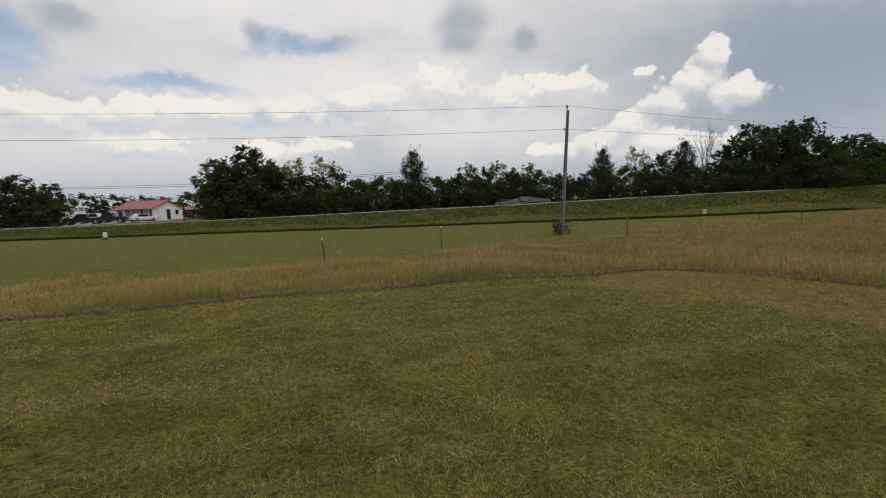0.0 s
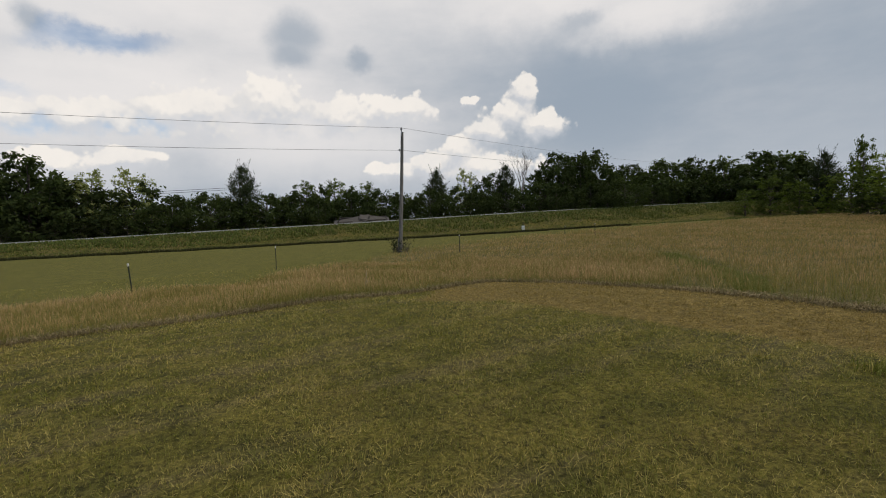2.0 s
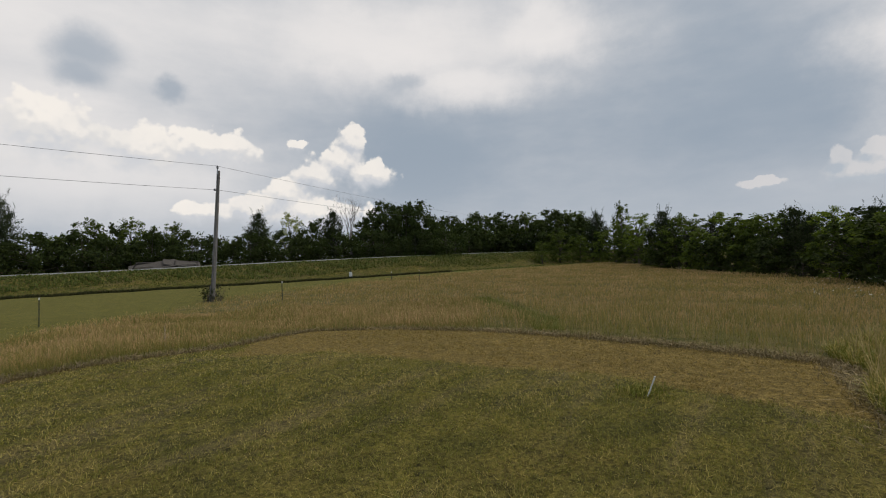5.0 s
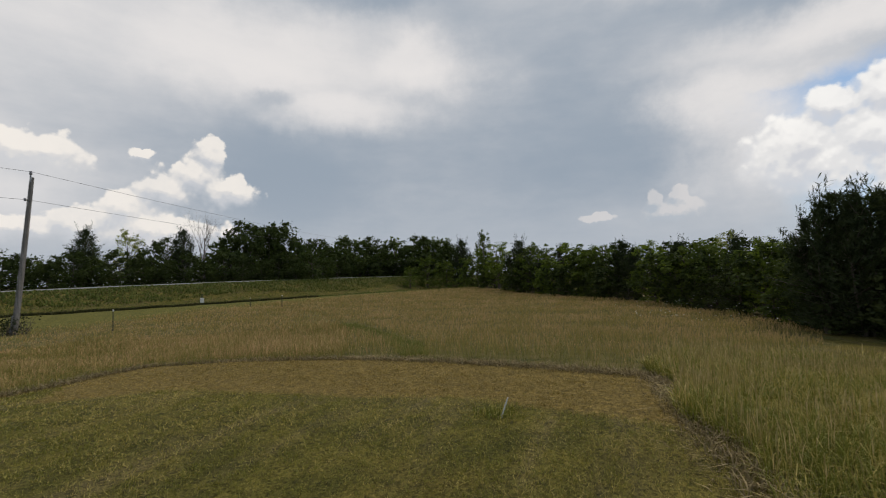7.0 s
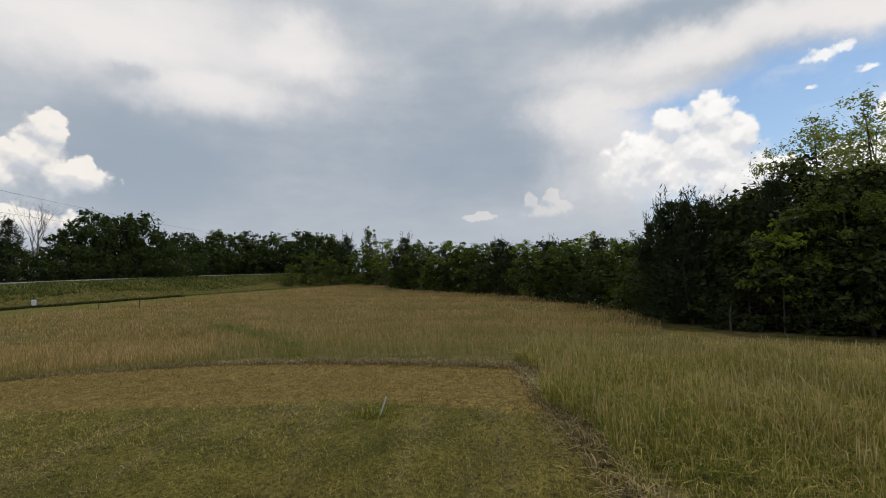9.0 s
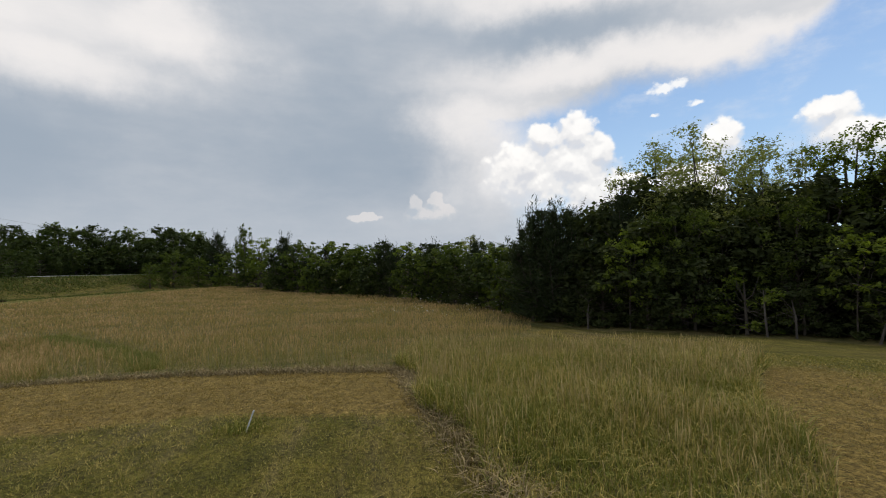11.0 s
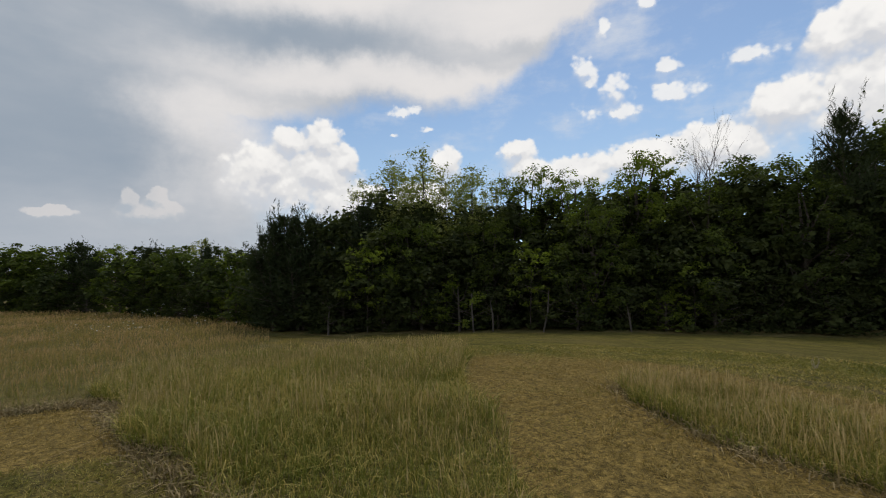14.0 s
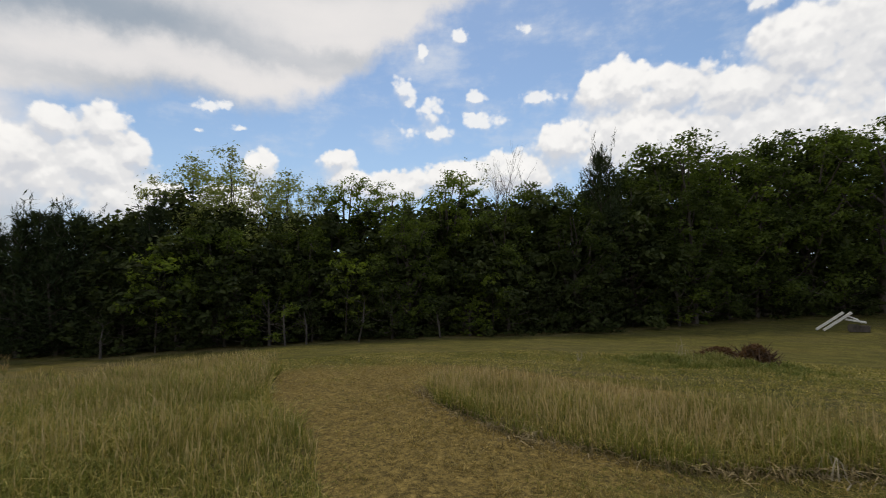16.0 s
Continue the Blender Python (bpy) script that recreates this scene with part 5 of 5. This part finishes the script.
def make_stake():
    base, top = Vector((4.885, 2.36, -0.03)), Vector((4.93, 2.275, 0.245))
    stake = thing("stake", pose(*base), "thin white wooden stake leaning in the lawn", "stake")
    d = top - base
    bm = box((0.022, 0.014, d.length), (0, 0, d.length / 2), 0.003)
    bmesh.ops.transform(bm, matrix=d.to_track_quat("Z", "Y").to_matrix().to_4x4(), verts=bm.verts)
    part("slat", bm, WHITE, stake)
    g = np.random.default_rng(71)
    n = 260
    x, y = base.x + 0.10 + g.normal(0, 0.12, n), base.y + 0.08 + g.normal(0, 0.12, n)
    tagged(blades("grass_tuft", x, y, g.uniform(0.04, 0.14, n), np.full(n, 0.009), TALL, 0.7, 72), "uncut tuft of grass round the stake", "grass tuft", kind="stuff")


make_stake()


# ---- brush pile, boards and dry weeds on the south lawn
def make_brush(name, x, y, wide, deep, high, count, mat, label, category, leaves=None):
    g = np.random.default_rng(int(abs(x * 100 + y * 10)))
    z = float(land(x, y))
    pile = thing(name, pose(x, y, z), label, category)
    limbs = []
    for i in range(count):
        a = np.array([g.normal(0, wide * 0.35), g.normal(0, deep * 0.35), 0.0])
        b = a + np.array([g.normal(0, wide * 0.3), g.normal(0, deep * 0.3), g.uniform(0.25, 1.0) * high * math.exp(-(a[0] / wide) ** 2)])
        thick = 0.007 if count < 40 else 0.014
        limbs.append(([a, (a + b) / 2 + g.normal(0, 0.05, 3), b], [thick, thick * 0.7, thick * 0.3], 4))
    if count < 40:
        for one in limbs:
            limb_part("stalk", [one], mat, pile)
    else:
        tagged(limb_part("twigs", limbs, mat, pile), kind="stuff")
    if leaves:
        n = 1100
        at = np.stack([g.normal(0, wide * 0.3, n), g.normal(0, deep * 0.3, n), g.uniform(0.03, 0.85, n) * high], 1)
        at[:, 2] *= np.exp(-(at[:, 0] / wide) ** 2 * 2)
        v, f = leaf_cards(at, unit(g.normal(0, 1, (n, 3))), unit(g.normal(0, 1, (n, 3))), g.uniform(0.04, 0.12, n), g.uniform(0.02, 0.05, n))
        ob = new("dead_leaves", mesh_of("dead_leaves", v, f, leaves))
        ob.parent = pile


RUST = leaf_material("rusty_dead_leaves", (0.080, 0.042, 0.020), (0.230, 0.125, 0.060), 0.15)
BROWN_TWIG = rough_material("brown_twigs", (0.060, 0.036, 0.022), (0.150, 0.095, 0.060), 5.0)
DRY = rough_material("pale_dry_stalks", (0.30, 0.25, 0.17), (0.52, 0.45, 0.34), 6.0)
make_brush("brush_pile", 2.15, -11.4, 0.45, 0.42, 0.46, 130, BROWN_TWIG, "low pile of dead reddish brush on grass", "brush pile", RUST)
make_brush("brush_pile", 3.0, -12.3, 0.6, 0.4, 0.28, 60, BROWN_TWIG, "small heap of dry brush on grass", "brush pile", RUST)
make_brush("dry_stalks", 3.35, -11.0, 0.35, 0.3, 0.62, 9, DRY, "few pale dry weed stalks standing", "weeds")
make_brush("dry_stalks", 0.55, -5.2, 0.24, 0.18, 0.20, 14, DRY, "bent pale dry stalks at the mown edge", "weeds")
make_brush("dry_stalks", 2.05, 11.6, 0.07, 0.06, 0.55, 6, DRY, "upright pale dry weed in the grass edge", "weeds")
make_brush("dry_stalks", 5.0, -9.6, 0.10, 0.10, 0.35, 4, DRY, "thin pale weed stalk in the lawn", "weeds")


def make_rank_patch():
    g = np.random.default_rng(81)
    n = 11000
    x, y = 2.9 + g.normal(0, 0.95, n), g.normal(0, 0.55, n)
    y = -11.0 + y - 0.25 * (x - 2.9) + 0.25 * np.sin(2.1 * x)
    r = np.hypot((x - 2.9) / 1.8, (y + 11) / 1.2)
    tagged(blades("rank_grass", x, y, g.uniform(0.04, 0.30, n) * np.clip(1.15 - 0.6 * r, 0.2, 1) * (0.6 + 0.5 * np.sin(5 * x) * np.sin(6 * y)), np.full(n, 0.015), LUSH, 0.7, 82), "rank green grass round the brush pile", "grass", kind="stuff")
    x, y, r, g = scatter(130, 18, 34, 76, 92, 1.0, 83)
    x, y = keep(in_field(x, y), x, y)
    h = g.uniform(0.6, 0.95, len(x))
    n = len(x)
    at = np.stack([x, y, land(x, y) + h], 1)
    v, f = leaf_cards(at, unit(g.normal(0, 0.3, (n, 3)) + np.array([0, 0, 1.0])), unit(g.normal(0, 1, (n, 3))), np.full(n, 0.06), np.full(n, 0.05))
    tagged(new("wildflowers", mesh_of("wildflowers", v, f, WHITE)), "scattered small white wildflowers in the field", "wildflowers", kind="stuff")


make_rank_patch()


PALE_BARK = rough_material("pale_bark", (0.06, 0.05, 0.042), (0.13, 0.115, 0.10), 4.0, bump=0.4, stretch=(1, 1, 0.3))


def make_sapling(bearing, high, seed):
    """A slim pale trunk at the wood's foot, with a few twigs."""
    g = np.random.default_rng(seed)
    x, y, z = on_land(bearing, float(tree_foot(bearing)) - 0.1)
    tree = thing("sapling", pose(x, y, z), "slim grey-barked sapling at the wood's foot", "sapling", "saplings")
    top = np.array([g.normal(0, 0.12), g.normal(0, 0.12), high])
    limbs = [([(0, 0, -0.1), top * 0.5 + g.normal(0, 0.04, 3), top], [0.042, 0.034, 0.015], 6)]
    limb_part("trunk", limbs, PALE_BARK, tree)
    for _ in range(7):
        s = g.uniform(0.35, 1.0)
        a = top * s
        b = a + np.array([g.normal(0, 0.4), g.normal(0, 0.4), g.uniform(0.1, 0.6)])
        limb_part("twig", [([a, (a + b) / 2, b], [0.010, 0.007, 0.003], 4)], BARK, tree)


for i, (b, h) in enumerate(((118.7, 1.5), (121.0, 1.2), (126.8, 1.6), (101.5, 1.1), (136.5, 1.0))):
    make_sapling(b, h, 90 + i)


def make_boards():
    x, y, z = on_land(176.3, 24.6)
    pile = thing("board_pile", pose(x, y, z, 0, 0, 0), "white boards leaning on dark blocks", "boards")
    # seen from the north, west lies to the right
    part("block", box((0.34, 0.3, 0.3), (-0.40, 0.0, 0.15), 0.03), BARK, pile, "dark weathered wooden block")
    part("block", box((0.32, 0.3, 0.26), (-0.72, -0.05, 0.13), 0.03), BARK, pile, "dark weathered wooden block")
    for dx, dy, length in ((0.0, 0.12, 1.15), (0.24, 0.02, 1.12)):
        part("board", box((length, 0.20, 0.085), (0.06 + dx, dy, 0.40), 0.008, (0, 39, 6)), WHITE, pile)
    part("board", box((0.62, 0.2, 0.06), (-0.48, 0.05, 0.44), 0.006, (0, -10, 0)), WHITE, pile)
    part("board", box((0.42, 0.14, 0.05), (-0.36, -0.1, 0.56), 0.005, (0, -24, 10)), WHITE, pile)


make_boards()


# ---- the farmyard beyond the road
ROOF_RED = rough_material("faded_red_roof", (0.30, 0.085, 0.070), (0.42, 0.150, 0.120), 1.0, 0.5, 0.0, 0.15, (1, 8, 1))
RUSTY = rough_material("rusty_roof", (0.12, 0.055, 0.040), (0.26, 0.17, 0.13), 1.0, 0.7, 0.0, 0.2, (1, 6, 1))
SIDING = rough_material("white_siding", (0.66, 0.67, 0.67), (0.78, 0.78, 0.76), 1.5, 0.6, 0.0, 0.3, (1, 1, 9))
GLASS = rough_material("dark_window_glass", (0.010, 0.012, 0.014), (0.025, 0.028, 0.032), 1.0, 0.08)
RUBBER = rough_material("tyre_rubber", (0.012, 0.012, 0.012), (0.03, 0.03, 0.03), 6.0)
OLD_WOOD = rough_material("grey_barn_wood", (0.055, 0.048, 0.042), (0.13, 0.115, 0.10), 2.0, bump=0.5, stretch=(8, 8, 0.6))


def make_house():
    x, y, z = on_land(-31.8, 112.0)
    # local x runs along the porch front (away to the left), local y along the gable end (away to the right)
    house = thing("farmhouse", pose(x, y, z, 0, 0, 0), "white single-storey farmhouse with a faded red roof", "house")
    sight = radians(-31.8)
    ahead, right = Vector((math.sin(sight), math.cos(sight), 0)), Vector((math.cos(sight), -math.sin(sight), 0))
    ex = (ahead * 0.72 - right * 0.69).normalized()
    ey = (ahead * 0.69 + right * 0.72).normalized()
    m = Matrix(((ex.x, ey.x, 0, x), (ex.y, ey.y, 0, y), (0, 0, 1, z), (0, 0, 0, 1)))
    house.matrix_basis = m
    long, deep, wall, ridge = 9.6, 7.8, 2.45, 4.05
    part("front_wall", box((long, 0.2, wall), (long / 2, 1.5, wall / 2)), SIDING, house)
    part("back_wall", box((long, 0.2, wall), (long / 2, deep - 0.1, wall / 2)), SIDING, house)
    outline = [(0, 0), (deep, 0), (deep, wall), (deep / 2, ridge - 0.1), (0, wall)]
    for at in (0.1, long - 0.1):
        gable = solid([(a, b) for a, b in outline], 0.2)
        bmesh.ops.transform(gable, matrix=Matrix.Translation((at, 0, 0)) @ Matrix(((0, 1, 0, 0), (1, 0, 0, 0), (0, 0, 1, 0), (0, 0, 0, 1))), verts=gable.verts)
        bmesh.ops.recalc_face_normals(gable, faces=gable.faces)
        part("gable_wall", gable, SIDING, house)
    run = math.hypot(deep / 2 + 0.4, ridge - wall)
    slope = math.degrees(math.atan2(ridge - wall, deep / 2))
    part("roof", box((long + 0.7, run + 0.25, 0.12), (long / 2, deep / 4 - 0.15, (wall + ridge) / 2 + 0.02), 0.0, (slope, 0, 0)), ROOF_RED, house)
    part("roof", box((long + 0.7, run + 0.25, 0.12), (long / 2, deep * 3 / 4 + 0.15, (wall + ridge) / 2 + 0.02), 0.0, (-slope, 0, 0)), ROOF_RED, house)
    part("porch_floor", box((long, 1.5, 0.35), (long / 2, 0.75, 0.175)), OLD_WOOD, house)
    for px in (0.9, 3.2, 5.6, 8.9):
        part("porch_post", box((0.12, 0.12, wall - 0.3), (px, 0.12, 0.3 + (wall - 0.3) / 2)), SIDING, house)
    part("porch_wall", box((2.6, 1.3, wall), (long - 1.3, 0.7, wall / 2)), SIDING, house)
    for px in (1.7, 4.4):
        part("front_door", box((0.9, 0.08, 2.0), (px, 1.38, 1.35)), GLASS, house, "dark doorway under the porch")
    part("window", box((1.0, 0.08, 1.0), (long - 1.4, 0.03, 1.55)), GLASS, house)
    door = part("side_door", box((0.06, 0.95, 2.05), (-0.03, 4.0, 1.15)), GLASS, house, "dark side door in the gable")
    part("window", box((0.06, 0.8, 1.0), (-0.03, 6.2, 1.55)), GLASS, house)
    part("chimney", box((0.5, 0.5, 0.9), (long * 0.55, deep / 2, ridge + 0.2)), RUSTY, house)
    # the shed behind
    x, y, z = on_land(-27.4, 125.0)
    shed = thing("shed", pose(x, y, z, 0, 0, 28), "low shed with a rusty red roof", "shed")
    part("walls", box((5.4, 3.6, 2.0), (0, 0, 1.0)), OLD_WOOD, shed)
    part("roof", box((6.2, 2.6, 0.12), (0, -1.15, 2.35), 0, (16, 0, 0)), ROOF_RED, shed)
    part("roof", box((6.2, 2.6, 0.12), (0, 1.15, 2.35), 0, (-16, 0, 0)), ROOF_RED, shed)
    part("door", box((1.6, 0.06, 1.7), (-0.8, -1.82, 0.85)), GLASS, shed)
    # the white trailer
    x, y, z = on_land(-38.5, 106.0)
    trailer = thing("box_trailer", pose(x, y, z, 0, 0, 38), "plain white box trailer beside parked trucks", "trailer")
    part("body", box((4.4, 2.0, 1.75), (0, 0, 1.3), 0.05), WHITE, trailer)
    part("drawbar", box((1.3, 0.1, 0.1), (2.5, 0, 0.5)), STEEL, trailer)
    for wx in (-0.5, 0.4):
        part("wheel", rod((wx, -1.02, 0.34), (wx, -0.82, 0.34), 0.34, sides=16), RUBBER, trailer)
        part("wheel", rod((wx, 0.82, 0.34), (wx, 1.02, 0.34), 0.34, sides=16), RUBBER, trailer)


make_house()


def make_vehicle(kind, bearing, far, heading, paint, label):
    """A parked car or pickup: body, cab, glass, lamps and wheels."""
    x, y, z = on_land(bearing, far)
    car = thing("pickup_truck" if kind == "pickup" else "car", pose(x, y, z, 0, 0, heading), label, "pickup truck" if kind == "pickup" else "car", "parked vehicles")
    if kind == "pickup":
        low = [(-2.6, 0.45), (2.55, 0.45), (2.62, 0.75), (2.55, 1.02), (1.15, 1.10), (-2.6, 1.10)]
        cab = [(-0.75, 1.08), (1.2, 1.08), (0.62, 1.72), (-0.6, 1.74)]
        glass = [(-0.62, 1.16), (0.98, 1.16), (0.54, 1.64), (-0.5, 1.66)]
        axles, tyre = (-1.7, 1.7), 0.38
    else:
        low = [(-2.2, 0.35), (2.2, 0.35), (2.25, 0.62), (1.9, 0.80), (1.0, 0.88), (-1.6, 0.92), (-2.2, 0.85)]
        cab = [(-1.6, 0.9), (1.05, 0.86), (0.35, 1.36), (-0.95, 1.40)]
        glass = [(-1.35, 0.95), (0.85, 0.93), (0.28, 1.30), (-0.85, 1.33)]
        axles, tyre = (-1.35, 1.35), 0.32
    part("body", solid(low, 1.8, bevel=0.06), paint, car)
    part("cab", solid(cab, 1.6, bevel=0.05), paint, car)
    for side in (-0.79, 0.79):
        part("side_glass", solid(glass, 0.05, (0, side, 0)), GLASS, car)
    for ax in axles:
        for side in (-0.82, 0.82):
            wheel = part("wheel", rod((ax, side - 0.11, tyre), (ax, side + 0.11, tyre), tyre, sides=18), RUBBER, car)
            part("rim", rod((ax, side - 0.125, tyre), (ax, side + 0.125, tyre), tyre * 0.58, sides=14), STEEL, wheel)
    for side in (-0.6, 0.6):
        part("headlight", box((0.06, 0.3, 0.14), (low[2][0] - 0.02, side, low[2][1])), WHITE, car)


DARK_PAINT = rough_material("dark_car_paint", (0.012, 0.014, 0.018), (0.025, 0.027, 0.032), 1.0, 0.25, 0.0, 0.0)
PALE_PAINT = rough_material("white_car_paint", (0.62, 0.62, 0.60), (0.72, 0.72, 0.70), 1.0, 0.3, 0.0, 0.0)
GREY_PAINT = rough_material("grey_car_paint", (0.10, 0.11, 0.12), (0.16, 0.17, 0.18), 1.0, 0.3, 0.0, 0.0)
make_vehicle("pickup", -37.6, 98.0, 205, DARK_PAINT, "dark pickup truck parked in the yard")
make_vehicle("pickup", -36.6, 103.0, 195, PALE_PAINT, "white pickup truck parked in the yard")
make_vehicle("pickup", -35.5, 97.0, 200, DARK_PAINT, "dark pickup truck by the house")
make_vehicle("car", -32.7, 99.0, 60, PALE_PAINT, "white car parked before the porch")
make_vehicle("car", -27.3, 105.0, 170, GREY_PAINT, "grey car beside the shed")


def make_yard():
    n = 40
    a = np.linspace(0, 2 * np.pi, n, endpoint=False)
    x, y = -66 + (17 + 2 * np.sin(3 * a)) * np.cos(a), 82 + (9 + np.sin(5 * a)) * np.sin(a)
    verts = [(-66, 82, float(land(-66, 82)) + 0.05)] + [(p, q, float(land(p, q)) + 0.04) for p, q in zip(x, y)]
    tagged(new("yard", mesh_of("yard", verts, [(0, i + 1, (i + 1) % n + 1) for i in range(n)], GRAVEL)), "pale gravel farmyard before the house", "yard", kind="structure")


make_yard()


def make_barn():
    """A fallen barn: the roof lies almost on the ground."""
    x, y, z = on_land(9.6, 76.0)
    barn = thing("collapsed_barn", pose(x, y, z - 0.25, 0, 0, -9.6), "fallen grey barn with a low sagging roof", "barn")
    part("roof", box((5.6, 3.4, 0.10), (-1.5, -1.2, 0.62), 0, (16, -9, 0)), OLD_WOOD, barn)
    part("roof", box((4.6, 3.0, 0.10), (2.0, -0.9, 0.86), 0, (14, 7, 3)), OLD_WOOD, barn)
    part("roof", box((7.6, 2.6, 0.10), (0.3, 1.4, 0.66), 0, (-20, 0, 0)), OLD_WOOD, barn)
    part("wall", box((2.2, 0.15, 0.7), (2.6, -2.0, 0.35), 0, (-8, 0, 2)), OLD_WOOD, barn)
    part("wall", box((2.4, 0.15, 0.5), (-2.6, -2.2, 0.25), 0, (-12, -3, 0)), OLD_WOOD, barn)
    for px, tilt in ((-3.6, 30), (-0.4, -14), (1.0, 10), (3.9, -25)):
        part("beam", box((0.16, 0.16, 1.5), (px, -2.3, 0.5), 0, (tilt, tilt, 0)), OLD_WOOD, barn)


make_barn()
